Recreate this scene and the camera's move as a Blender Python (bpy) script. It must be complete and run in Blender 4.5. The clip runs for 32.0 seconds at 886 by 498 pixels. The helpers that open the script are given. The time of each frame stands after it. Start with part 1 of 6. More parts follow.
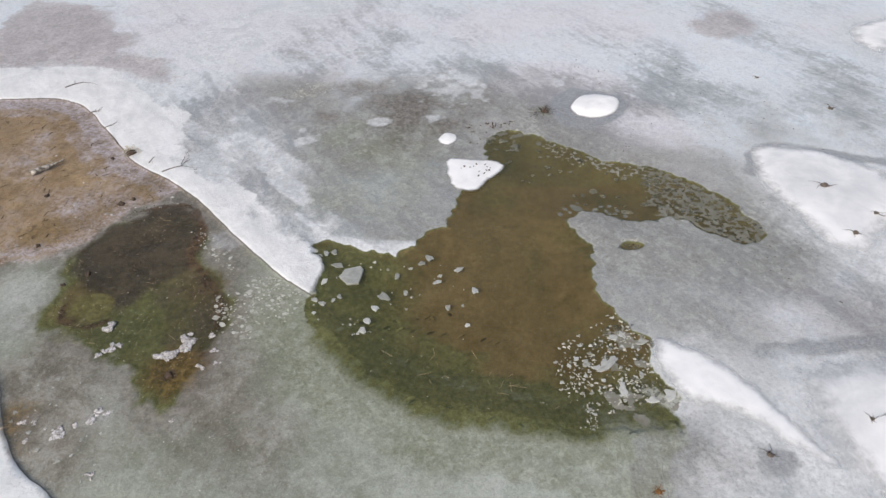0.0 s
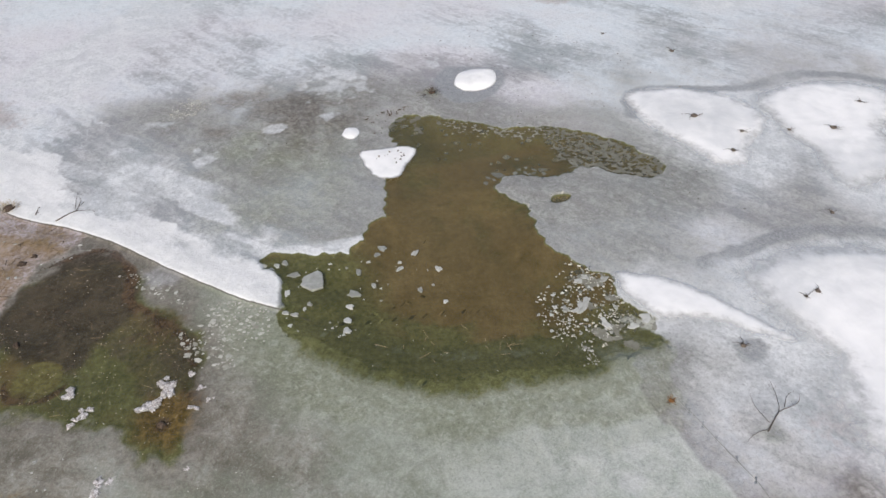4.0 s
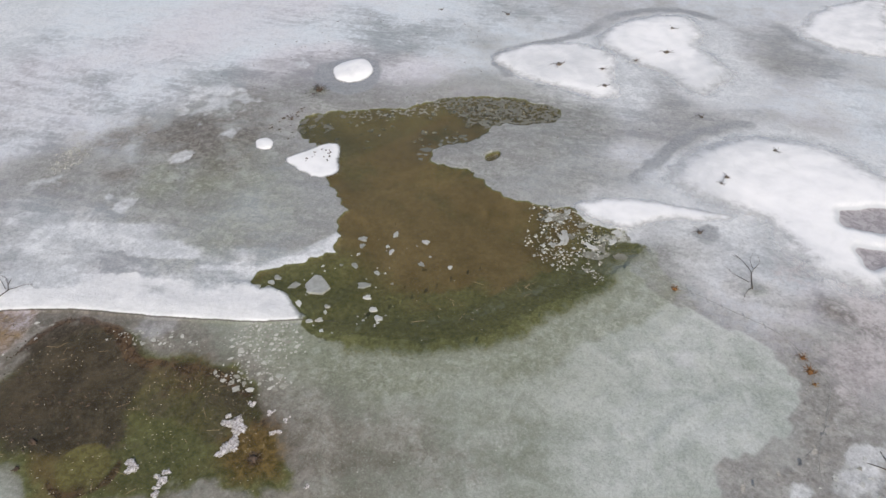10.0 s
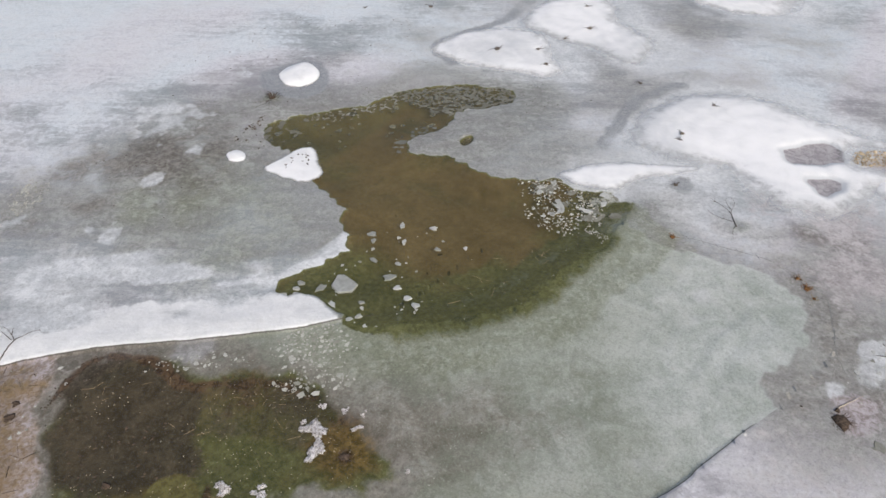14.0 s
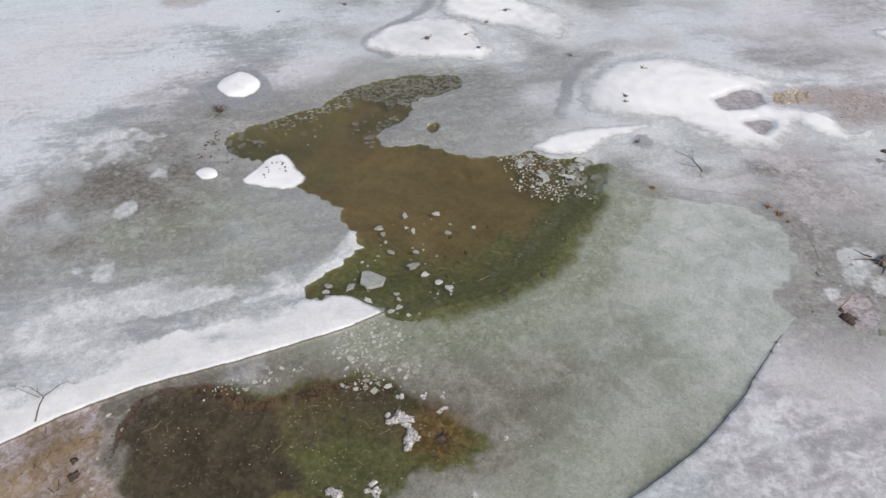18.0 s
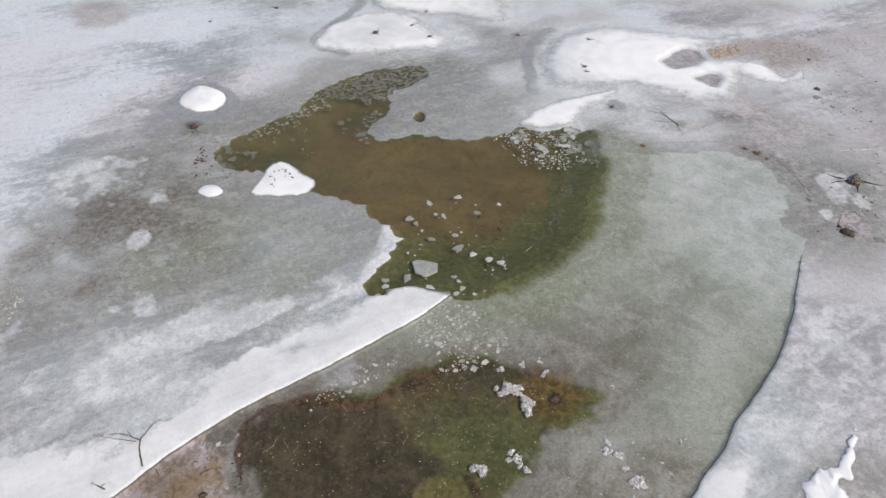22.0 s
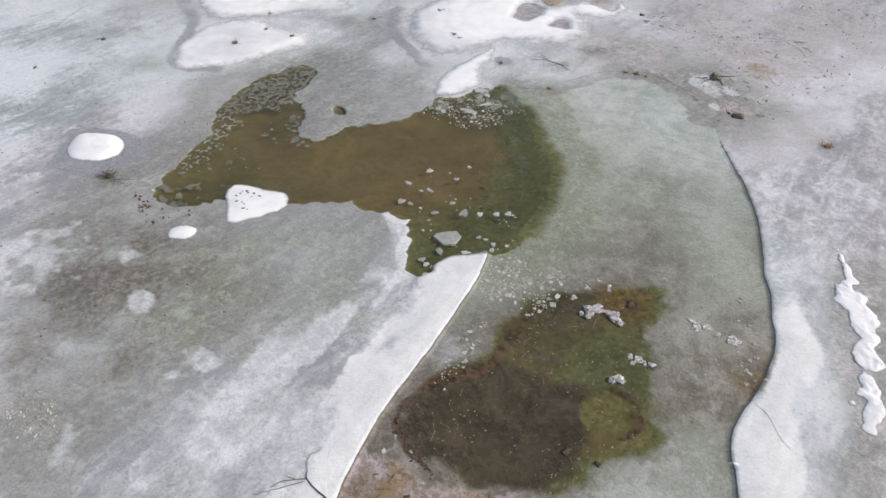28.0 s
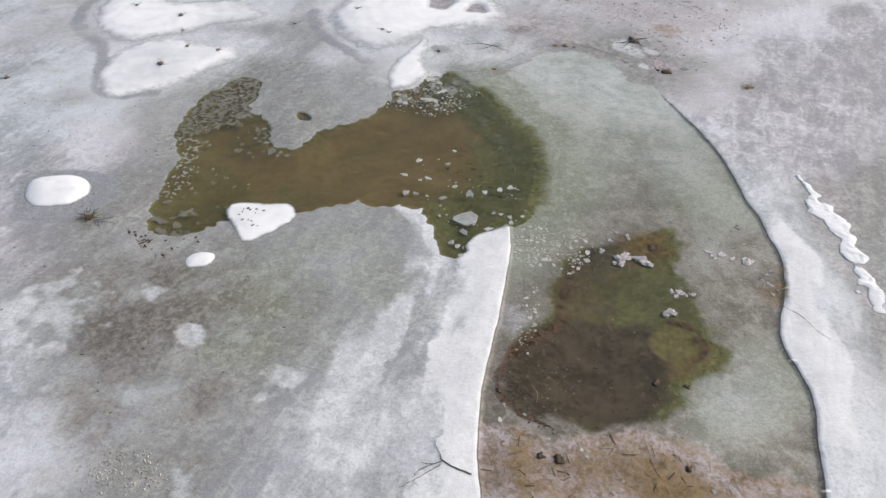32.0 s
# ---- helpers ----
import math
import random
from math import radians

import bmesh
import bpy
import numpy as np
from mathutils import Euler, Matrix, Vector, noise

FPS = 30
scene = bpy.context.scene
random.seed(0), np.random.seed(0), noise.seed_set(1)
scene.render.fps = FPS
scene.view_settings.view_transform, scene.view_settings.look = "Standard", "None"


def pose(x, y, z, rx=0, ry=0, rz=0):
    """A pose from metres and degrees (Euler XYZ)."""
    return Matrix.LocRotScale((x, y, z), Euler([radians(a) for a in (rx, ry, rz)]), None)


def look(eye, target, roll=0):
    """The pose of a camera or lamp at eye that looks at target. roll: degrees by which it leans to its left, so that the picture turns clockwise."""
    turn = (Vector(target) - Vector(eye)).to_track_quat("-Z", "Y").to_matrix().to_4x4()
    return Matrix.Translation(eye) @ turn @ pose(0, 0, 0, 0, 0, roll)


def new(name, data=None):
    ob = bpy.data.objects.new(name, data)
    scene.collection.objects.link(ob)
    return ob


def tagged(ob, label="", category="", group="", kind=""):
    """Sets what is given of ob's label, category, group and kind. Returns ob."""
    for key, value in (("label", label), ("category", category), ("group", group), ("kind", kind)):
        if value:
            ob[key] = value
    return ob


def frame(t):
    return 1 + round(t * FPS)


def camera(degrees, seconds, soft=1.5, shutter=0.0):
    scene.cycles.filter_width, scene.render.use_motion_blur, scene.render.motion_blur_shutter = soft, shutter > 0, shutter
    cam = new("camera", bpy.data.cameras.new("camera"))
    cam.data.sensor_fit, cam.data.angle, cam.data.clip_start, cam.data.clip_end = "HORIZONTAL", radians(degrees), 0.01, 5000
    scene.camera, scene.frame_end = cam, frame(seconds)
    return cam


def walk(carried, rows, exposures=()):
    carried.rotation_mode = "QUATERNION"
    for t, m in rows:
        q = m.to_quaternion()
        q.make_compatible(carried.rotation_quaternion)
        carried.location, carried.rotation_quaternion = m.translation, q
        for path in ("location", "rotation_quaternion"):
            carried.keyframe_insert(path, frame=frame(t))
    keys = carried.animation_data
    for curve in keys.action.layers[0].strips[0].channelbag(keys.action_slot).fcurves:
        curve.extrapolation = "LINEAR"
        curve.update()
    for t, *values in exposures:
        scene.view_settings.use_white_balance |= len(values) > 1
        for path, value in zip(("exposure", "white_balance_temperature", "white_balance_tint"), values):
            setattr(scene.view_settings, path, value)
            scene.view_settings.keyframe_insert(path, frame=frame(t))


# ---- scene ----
cam = camera(64.8, 32.0)
METRES, EYE, TILT, LEAN, TURN = 49.73, 18.43, 0.0, 0.0, 0.0
ROWS = [
    (0.0, 0.0, 0.0, 0.0, 0.01, -40.27, -0.01),
    (0.5, -0.0116, -0.0008, -0.0004, -2.43, -40.26, 0.04),
    (1.0, -0.024, -0.0016, -0.0008, -5.44, -40.29, 0.05),
    (1.5, -0.0367, -0.002, -0.0013, -8.21, -40.31, 0.06),
    (2.0, -0.0499, -0.0021, -0.0018, -10.71, -40.34, 0.06),
    (2.5, -0.0633, -0.0018, -0.0025, -12.93, -40.34, 0.05),
    (3.0, -0.0766, -0.0011, -0.003, -15.0, -40.36, 0.06),
    (3.5, -0.0901, -0.0002, -0.0037, -16.97, -40.36, 0.05),
    (5.5, -0.1436, 0.0076, -0.0052, -23.45, -40.38, 0.12),
    (6.0, -0.1572, 0.0109, -0.0053, -25.01, -40.4, 0.11),
    (6.5, -0.1708, 0.0148, -0.0052, -26.6, -40.41, 0.11),
    (7.0, -0.1843, 0.0191, -0.0049, -28.46, -40.42, 0.1),
    (7.5, -0.1977, 0.0238, -0.0047, -30.48, -40.42, 0.1),
    (8.0, -0.2112, 0.0289, -0.0044, -32.41, -40.42, 0.1),
    (8.5, -0.2245, 0.0342, -0.0041, -34.47, -40.43, 0.1),
    (9.0, -0.2376, 0.04, -0.0039, -37.06, -40.43, 0.11),
    (9.5, -0.2502, 0.0465, -0.0033, -39.75, -40.45, 0.11),
    (10.0, -0.2625, 0.053, -0.0028, -42.31, -40.46, 0.11),
    (10.5, -0.2748, 0.06, -0.0024, -44.43, -40.47, 0.1),
    (11.0, -0.2864, 0.0677, -0.002, -46.15, -40.47, 0.09),
    (11.5, -0.2978, 0.0756, -0.0018, -47.12, -40.47, 0.06),
    (12.0, -0.3089, 0.0838, -0.0016, -47.89, -40.46, 0.04),
    (12.5, -0.3199, 0.0926, -0.0015, -48.72, -40.47, 0.02),
    (13.0, -0.3304, 0.1017, -0.0012, -50.3, -40.48, 0.02),
    (13.5, -0.341, 0.1113, -0.0014, -52.79, -40.47, 0.01),
    (14.0, -0.3515, 0.1215, -0.0017, -55.4, -40.46, -0.01),
    (14.5, -0.3616, 0.1324, -0.0018, -57.52, -40.5, -0.05),
    (16.5, -0.4004, 0.1787, -0.0031, -64.9, -40.48, -0.14),
    (17.0, -0.4088, 0.1924, -0.003, -66.61, -40.49, -0.15),
    (17.5, -0.4169, 0.2067, -0.0028, -68.23, -40.53, -0.16),
    (18.0, -0.4243, 0.2204, -0.0028, -69.85, -40.53, -0.16),
    (18.5, -0.4318, 0.236, -0.0029, -71.6, -40.56, -0.2),
    (19.0, -0.4391, 0.2515, -0.0027, -73.34, -40.57, -0.17),
    (19.5, -0.4458, 0.2674, -0.0028, -75.06, -40.58, -0.17),
    (20.0, -0.452, 0.2837, -0.0028, -76.8, -40.61, -0.17),
    (20.5, -0.4579, 0.3001, -0.003, -78.53, -40.62, -0.17),
    (21.0, -0.4636, 0.3165, -0.003, -80.23, -40.68, -0.18),
    (21.5, -0.469, 0.3331, -0.0038, -81.95, -40.66, -0.2),
    (22.0, -0.4736, 0.3502, -0.0042, -83.7, -40.69, -0.22),
    (22.5, -0.4779, 0.3668, -0.0048, -86.26, -40.7, -0.21),
    (23.0, -0.4815, 0.3838, -0.0056, -89.61, -40.72, -0.22),
    (23.5, -0.4836, 0.4016, -0.0062, -93.12, -40.76, -0.26),
    (24.0, -0.4854, 0.4193, -0.0072, -95.86, -40.74, -0.24),
    (24.5, -0.4864, 0.4374, -0.0081, -97.53, -40.73, -0.25),
    (25.0, -0.4868, 0.455, -0.0084, -98.86, -40.76, -0.26),
    (25.5, -0.4867, 0.4726, -0.0089, -100.17, -40.76, -0.26),
    (26.0, -0.4861, 0.4904, -0.009, -101.53, -40.79, -0.26),
    (26.5, -0.4853, 0.5079, -0.0093, -103.08, -40.78, -0.25),
    (28.5, -0.475, 0.5776, -0.0096, -112.29, -40.8, -0.24),
    (29.0, -0.471, 0.5949, -0.0095, -114.58, -40.82, -0.26),
    (29.5, -0.4662, 0.6119, -0.0093, -116.72, -40.82, -0.27),
    (30.0, -0.461, 0.6287, -0.0092, -118.76, -40.82, -0.28),
    (30.5, -0.455, 0.6453, -0.0088, -120.66, -40.84, -0.29),
    (31.0, -0.4485, 0.6616, -0.0085, -122.4, -40.84, -0.3),
    (31.5, -0.4415, 0.6776, -0.0081, -124.01, -40.85, -0.29),
    (32.0, -0.4338, 0.6934, -0.0078, -125.62, -40.85, -0.32),
]
walk(cam, [(t, pose(0, 0, EYE, TILT, LEAN, TURN) @ pose(METRES * x, METRES * y, METRES * z, 90 + pitch, roll, yaw)) for t, x, y, z, yaw, pitch, roll in ROWS], [(0.0, 0.0), (6.0, -0.02), (12.0, -0.06), (18.0, -0.04), (24.0, 0.01), (32.0, 0.02)])

# ---- world, sun and exposure ----
SUN_AZ, SUN_EL = radians(208.0), radians(38.0)      # the sun stands in the south-west, through thin haze
world = bpy.data.worlds.new("sky")
scene.world = world
world.use_nodes = True
wt = world.node_tree
sky = wt.nodes.new("ShaderNodeTexSky")
sky.sky_type, sky.sun_disc = "NISHITA", False
sky.sun_elevation, sky.sun_rotation = SUN_EL, SUN_AZ
sky.air_density, sky.dust_density, sky.ozone_density = 1.0, 4.0, 1.0
bg = wt.nodes["Background"]
bg.inputs["Strength"].default_value = 0.135
wt.links.new(sky.outputs["Color"], bg.inputs["Color"])

lamp = bpy.data.lights.new("sun", "SUN")
lamp.energy, lamp.angle, lamp.color = 2.3, radians(5.0), (1.0, 0.95, 0.89)
sun = new("sun", lamp)
sun_dir = Vector((math.sin(SUN_AZ) * math.cos(SUN_EL), math.cos(SUN_AZ) * math.cos(SUN_EL), math.sin(SUN_EL)))
sun.matrix_world = look(sun_dir * 60, (0, 0, 0))

# ---- small tools ----
rng = np.random.default_rng(7)
LATTICE = rng.random((256, 256))


def value_noise(x, y):
    xi, yi = np.floor(x).astype(int), np.floor(y).astype(int)
    fx, fy = x - xi, y - yi
    fx, fy = fx * fx * (3 - 2 * fx), fy * fy * (3 - 2 * fy)
    a, b = LATTICE[xi % 256, yi % 256], LATTICE[(xi + 1) % 256, yi % 256]
    c, d = LATTICE[xi % 256, (yi + 1) % 256], LATTICE[(xi + 1) % 256, (yi + 1) % 256]
    return (a * (1 - fx) + b * fx) * (1 - fy) + (c * (1 - fx) + d * fx) * fy


def fbm(x, y, size, octaves=4, seed=0.0):
    """Cloudy noise around 0, about -0.5 to 0.5; size in metres."""
    total, amp, s = 0.0, 0.5, 1.0 / size
    for k in range(octaves):
        total = total + amp * (value_noise(x * s + 17.3 * k + seed, y * s + 9.1 * k - seed) - 0.5)
        amp, s = amp * 0.5, s * 2.03
    return total


def ramp(lo, hi, v):
    u = np.clip((v - lo) / (hi - lo), 0, 1)
    return u * u * (3 - 2 * u)


def smooth_line(points, step=0.3, closed=True, rough=0.0, size=0.8, seed=0.0):
    """A rounded line through the points, cut into even steps and made uneven."""
    p = np.array(points, float)
    n = len(p)
    out = []
    for i in range(n if closed else n - 1):
        if closed:
            a, b, c, d = p[i - 1], p[i], p[(i + 1) % n], p[(i + 2) % n]
        else:
            a, b, c, d = p[max(i - 1, 0)], p[i], p[i + 1], p[min(i + 2, n - 1)]
        k = max(1, int(np.hypot(*(c - b)) / step))
        for u in np.arange(k) / k:
            out.append(0.5 * (2 * b + (c - a) * u + (2 * a - 5 * b + 4 * c - d) * u * u + (3 * b - a - 3 * c + d) * u ** 3))
    if not closed:
        out.append(p[-1])
    out = np.array(out)
    if rough:
        x, y = out[:, 0].copy(), out[:, 1].copy()
        out[:, 0] += 2 * rough * fbm(x, y, size, 3, 3.7 + seed)
        out[:, 1] += 2 * rough * fbm(x, y, size, 3, 41.2 + seed)
    return out


def nearest(line, x, y, closed=True):
    """Distance to a line (negative inside a closed one) and the nearest point on it."""
    best = np.full(x.shape, 1e9)
    bx, by = np.zeros(x.shape), np.zeros(x.shape)
    inside = np.zeros(x.shape, bool)
    n = len(line)
    for i in range(n if closed else n - 1):
        (ax, ay), (cx, cy) = line[i], line[(i + 1) % n]
        dx, dy = cx - ax, cy - ay
        u = np.clip(((x - ax) * dx + (y - ay) * dy) / (dx * dx + dy * dy + 1e-12), 0, 1)
        qx, qy = ax + u * dx, ay + u * dy
        d = (x - qx) ** 2 + (y - qy) ** 2
        near = d < best
        best, bx, by = np.where(near, d, best), np.where(near, qx, bx), np.where(near, qy, by)
        if closed and dy != 0:
            inside ^= ((ay > y) != (cy > y)) & (x < ax + (y - ay) * dx / dy)
    d = np.sqrt(best)
    return np.where(inside, -d, d) if closed else d, bx, by


CX, CY = np.arange(-40, 50.1, 0.3), np.arange(-24, 62.1, 0.3)


def field(line, x, y, closed=True, margin=4.0, exact=0.0):
    """Signed distance to a line at many places: coarse far off, exact within `exact` metres of it."""
    line = np.asarray(line)
    gx, gy = np.meshgrid(CX, CY, indexing="ij")
    lo, hi = line.min(0) - margin, line.max(0) + margin
    sel = (gx >= lo[0]) & (gx <= hi[0]) & (gy >= lo[1]) & (gy <= hi[1])
    coarse = np.full(gx.shape, margin)
    coarse[sel] = np.minimum(nearest(line, gx[sel], gy[sel], closed)[0], margin)
    u = np.clip((x - CX[0]) / 0.3, 0, len(CX) - 1.001)
    v = np.clip((y - CY[0]) / 0.3, 0, len(CY) - 1.001)
    i, j = u.astype(int), v.astype(int)
    fu, fv = u - i, v - j
    d = (coarse[i, j] * (1 - fu) + coarse[i + 1, j] * fu) * (1 - fv) + (coarse[i, j + 1] * (1 - fu) + coarse[i + 1, j + 1] * fu) * fv
    if exact:
        k = np.abs(d) < exact
        d[k] = nearest(line, x[k], y[k], closed)[0]
    return d


def mesh_of(name, verts, faces, material, attributes=None, smooth=True):
    me = bpy.data.meshes.new(name)
    verts, faces = np.asarray(verts, np.float32), np.asarray(faces, np.int32)
    k = faces.shape[1]
    me.vertices.add(len(verts))
    me.vertices.foreach_set("co", verts.ravel())
    me.loops.add(faces.size)
    me.loops.foreach_set("vertex_index", faces.ravel())
    me.polygons.add(len(faces))
    me.polygons.foreach_set("loop_start", np.arange(0, faces.size, k, dtype=np.int32))
    me.polygons.foreach_set("loop_total", np.full(len(faces), k, np.int32))
    me.update(calc_edges=True)
    me.validate()
    for key, value in (attributes or {}).items():
        me.attributes.new(key, "FLOAT", "POINT").data.foreach_set("value", np.asarray(value, np.float32).ravel())
    if smooth:
        me.polygons.foreach_set("use_smooth", np.ones(len(faces), bool))
    me.materials.append(material)
    return me


def part(name, bm, material, parent=None, label="", smooth=False):
    """Links a bmesh as one mesh object, under a thing where one is given."""
    me = bpy.data.meshes.new(name)
    bm.to_mesh(me)
    bm.free()
    if smooth:
        me.polygons.foreach_set("use_smooth", np.ones(len(me.polygons), bool))
    me.materials.append(material)
    ob = new(name, me)
    if parent:
        ob.parent = parent
    if label:
        ob["label"] = label
    return ob


# ---- materials ----
ICE_DARK, ICE_MILK, FROST = (0.31, 0.338, 0.35), (0.578, 0.627, 0.662), (0.695, 0.742, 0.778)

class Shader:
    """A node material, put together step by step."""

    def __init__(self, name):
        self.mat = bpy.data.materials.new(name)
        self.mat.use_nodes = True
        self.tree = self.mat.node_tree
        self.bsdf = self.tree.nodes["Principled BSDF"]
        self.at = self.tree.nodes.new("ShaderNodeTexCoord").outputs["Object"]

    def put(self, socket, value):
        if isinstance(value, bpy.types.NodeSocket):
            self.tree.links.new(value, socket)
        elif isinstance(value, tuple) and len(value) == 3 and socket.type == "RGBA":
            socket.default_value = (*value, 1)
        else:
            socket.default_value = value

    def math(self, op, a, b=0.0, c=0.0, clamp=False):
        n = self.tree.nodes.new("ShaderNodeMath")
        n.operation, n.use_clamp = op, clamp
        for s, v in zip(n.inputs, (a, b, c)):
            self.put(s, v)
        return n.outputs[0]

    def noise(self, size, detail=5.0, rough=0.55, twist=0.0, at=None, seed=0.0):
        n = self.tree.nodes.new("ShaderNodeTexNoise")
        n.noise_dimensions = "4D"
        self.put(n.inputs["Vector"], at or self.at)
        for k, v in (("Scale", 1.0 / size), ("Detail", detail), ("Roughness", rough), ("Distortion", twist), ("W", seed)):
            n.inputs[k].default_value = v
        return n.outputs["Fac"]

    def cells(self, size, kind="DISTANCE_TO_EDGE", at=None):
        n = self.tree.nodes.new("ShaderNodeTexVoronoi")
        n.feature = kind
        n.inputs["Scale"].default_value = 1.0 / size
        self.put(n.inputs["Vector"], at or self.at)
        return n.outputs["Distance"]

    def stretched(self, angle, along, across):
        n = self.tree.nodes.new("ShaderNodeMapping")
        n.inputs["Rotation"].default_value = (0, 0, radians(-angle))
        s = self.tree.nodes.new("ShaderNodeMapping")
        s.inputs["Scale"].default_value = (1 / along, 1 / across, 1)
        self.put(n.inputs["Vector"], self.at)
        self.put(s.inputs["Vector"], n.outputs[0])
        return s.outputs[0]

    def step(self, lo, hi, v, to=(0.0, 1.0)):
        n = self.tree.nodes.new("ShaderNodeMapRange")
        n.interpolation_type = "SMOOTHSTEP"
        for k, w in zip(("Value", "From Min", "From Max", "To Min", "To Max"), (v, lo, hi, *to)):
            self.put(n.inputs[k], w)
        return n.outputs["Result"]

    def mix(self, fac, a, b):
        n = self.tree.nodes.new("ShaderNodeMix")
        n.data_type = "RGBA"
        self.put(n.inputs[0], fac)
        self.put(n.inputs[6], a)
        self.put(n.inputs[7], b)
        return n.outputs[2]

    def lerp(self, fac, a, b):
        n = self.tree.nodes.new("ShaderNodeMix")
        self.put(n.inputs[0], fac)
        self.put(n.inputs[2], a)
        self.put(n.inputs[3], b)
        return n.outputs[0]

    def attribute(self, name):
        n = self.tree.nodes.new("ShaderNodeAttribute")
        n.attribute_name = name
        return n.outputs["Fac"]

    def random(self):
        return self.tree.nodes.new("ShaderNodeObjectInfo").outputs["Random"]

    def bump(self, height, strength=0.3, distance=0.02):
        n = self.tree.nodes.new("ShaderNodeBump")
        n.inputs["Strength"].default_value, n.inputs["Distance"].default_value = strength, distance
        self.put(n.inputs["Height"], height)
        self.put(self.bsdf.inputs["Normal"], n.outputs[0])

    def end(self, color, roughness, specular=None):
        self.put(self.bsdf.inputs["Base Color"], color)
        self.put(self.bsdf.inputs["Roughness"], roughness)
        if specular is not None:
            self.bsdf.inputs["Specular IOR Level"].default_value = specular
        return self.mat


def ground_material():
    s = Shader("frozen_ground")
    cloud = s.noise(4.5, 7, 0.62, 0.9)
    patch = s.noise(1.3, 6, 0.6, 0.9, seed=3.0)
    fine = s.noise(0.30, 5, 0.62, 1.2, seed=5.0)
    grain = s.noise(0.085, 3, 0.6, 0.8, seed=8.0)
    curl = s.noise(0.15, 4, 0.62, 2.8, seed=11.0)
    thread = s.math("SUBTRACT", 1.0, s.math("MULTIPLY", s.math("ABSOLUTE", s.math("SUBTRACT", s.noise(0.55, 4, 0.6, 1.6, seed=41.0), 0.5)), 9.0), clamp=True)
    fibre = s.math("SUBTRACT", 1.0, s.math("MULTIPLY", s.math("ABSOLUTE", s.math("SUBTRACT", s.noise(0.5, 5, 0.65, 1.2, at=s.stretched(122, 1.9, 0.6), seed=44.0), 0.5)), 14.0), clamp=True)
    blotch = s.noise(0.62, 3.5, 0.55, 1.6, seed=14.0)
    flow = s.noise(1.0, 6, 0.64, 0.8, at=s.stretched(122, 2.6, 0.6), seed=2.0)

    def blend(*pairs):
        total = s.math("MULTIPLY", pairs[0][0], pairs[0][1])
        for value, weight in pairs[1:]:
            total = s.math("ADD", total, s.math("MULTIPLY", value, weight))
        return total

    ragged = blend((patch, 0.4), (blotch, 0.35), (fine, 0.25))
    edge = s.math("ADD", s.attribute("edge"), s.math("MULTIPLY", s.math("SUBTRACT", fine, 0.5), 0.05))
    upper = s.step(-0.035, -0.010, edge)
    level = s.math("MAXIMUM", upper, s.attribute("rift"))

    def mask(name, lo=0.3, hi=0.7, wobble=0.5, by=None):
        return s.step(lo, hi, s.math("ADD", s.attribute(name), s.math("MULTIPLY", s.math("SUBTRACT", by or ragged, 0.5), 2.6 * wobble)))

    # tone varies at random, and is raised far off to stand in for haze
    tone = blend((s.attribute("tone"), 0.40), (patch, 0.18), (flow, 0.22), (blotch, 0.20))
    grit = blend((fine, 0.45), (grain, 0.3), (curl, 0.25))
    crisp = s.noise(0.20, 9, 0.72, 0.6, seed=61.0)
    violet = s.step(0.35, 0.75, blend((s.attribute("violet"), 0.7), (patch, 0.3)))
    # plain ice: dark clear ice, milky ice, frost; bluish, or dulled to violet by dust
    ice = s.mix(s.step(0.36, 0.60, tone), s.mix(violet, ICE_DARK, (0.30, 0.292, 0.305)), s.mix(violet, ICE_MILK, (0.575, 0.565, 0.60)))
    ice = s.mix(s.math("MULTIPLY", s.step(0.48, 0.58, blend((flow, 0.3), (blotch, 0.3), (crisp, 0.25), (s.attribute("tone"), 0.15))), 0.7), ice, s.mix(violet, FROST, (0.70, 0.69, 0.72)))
    ice = s.mix(s.math("MULTIPLY", s.math("MULTIPLY", s.step(0.50, 0.62, grit), s.step(0.40, 0.60, patch)), 0.5), ice, (0.26, 0.268, 0.272))
    ice = s.mix(s.math("MULTIPLY", s.step(0.56, 0.68, s.noise(0.12, 6, 0.75, 0.5, seed=21.0)), 0.4), ice, (0.72, 0.745, 0.76))
    ice = s.mix(s.math("MULTIPLY", s.math("MULTIPLY", thread, s.step(0.44, 0.58, blend((patch, 0.6), (flow, 0.4)))), 0.36), ice, (0.74, 0.755, 0.765))
    ice = s.mix(s.math("MULTIPLY", s.math("MULTIPLY", fibre, s.step(0.42, 0.56, blend((blotch, 0.5), (flow, 0.5)))), 0.26), ice, (0.76, 0.775, 0.785))
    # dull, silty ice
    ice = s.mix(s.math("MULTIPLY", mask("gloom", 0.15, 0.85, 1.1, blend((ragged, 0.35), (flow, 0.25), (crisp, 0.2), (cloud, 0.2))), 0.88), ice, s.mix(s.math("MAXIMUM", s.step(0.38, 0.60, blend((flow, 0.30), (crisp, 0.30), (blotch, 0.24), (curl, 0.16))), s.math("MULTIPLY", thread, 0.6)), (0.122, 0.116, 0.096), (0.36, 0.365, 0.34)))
    # milky green ice of the low basin, browner to the west, whiter towards the crack
    low = s.mix(s.step(0.36, 0.64, blend((s.attribute("tone"), 0.32), (cloud, 0.2), (blotch, 0.13), (patch, 0.2), (fine, 0.15))), (0.205, 0.222, 0.165), (0.43, 0.458, 0.412))
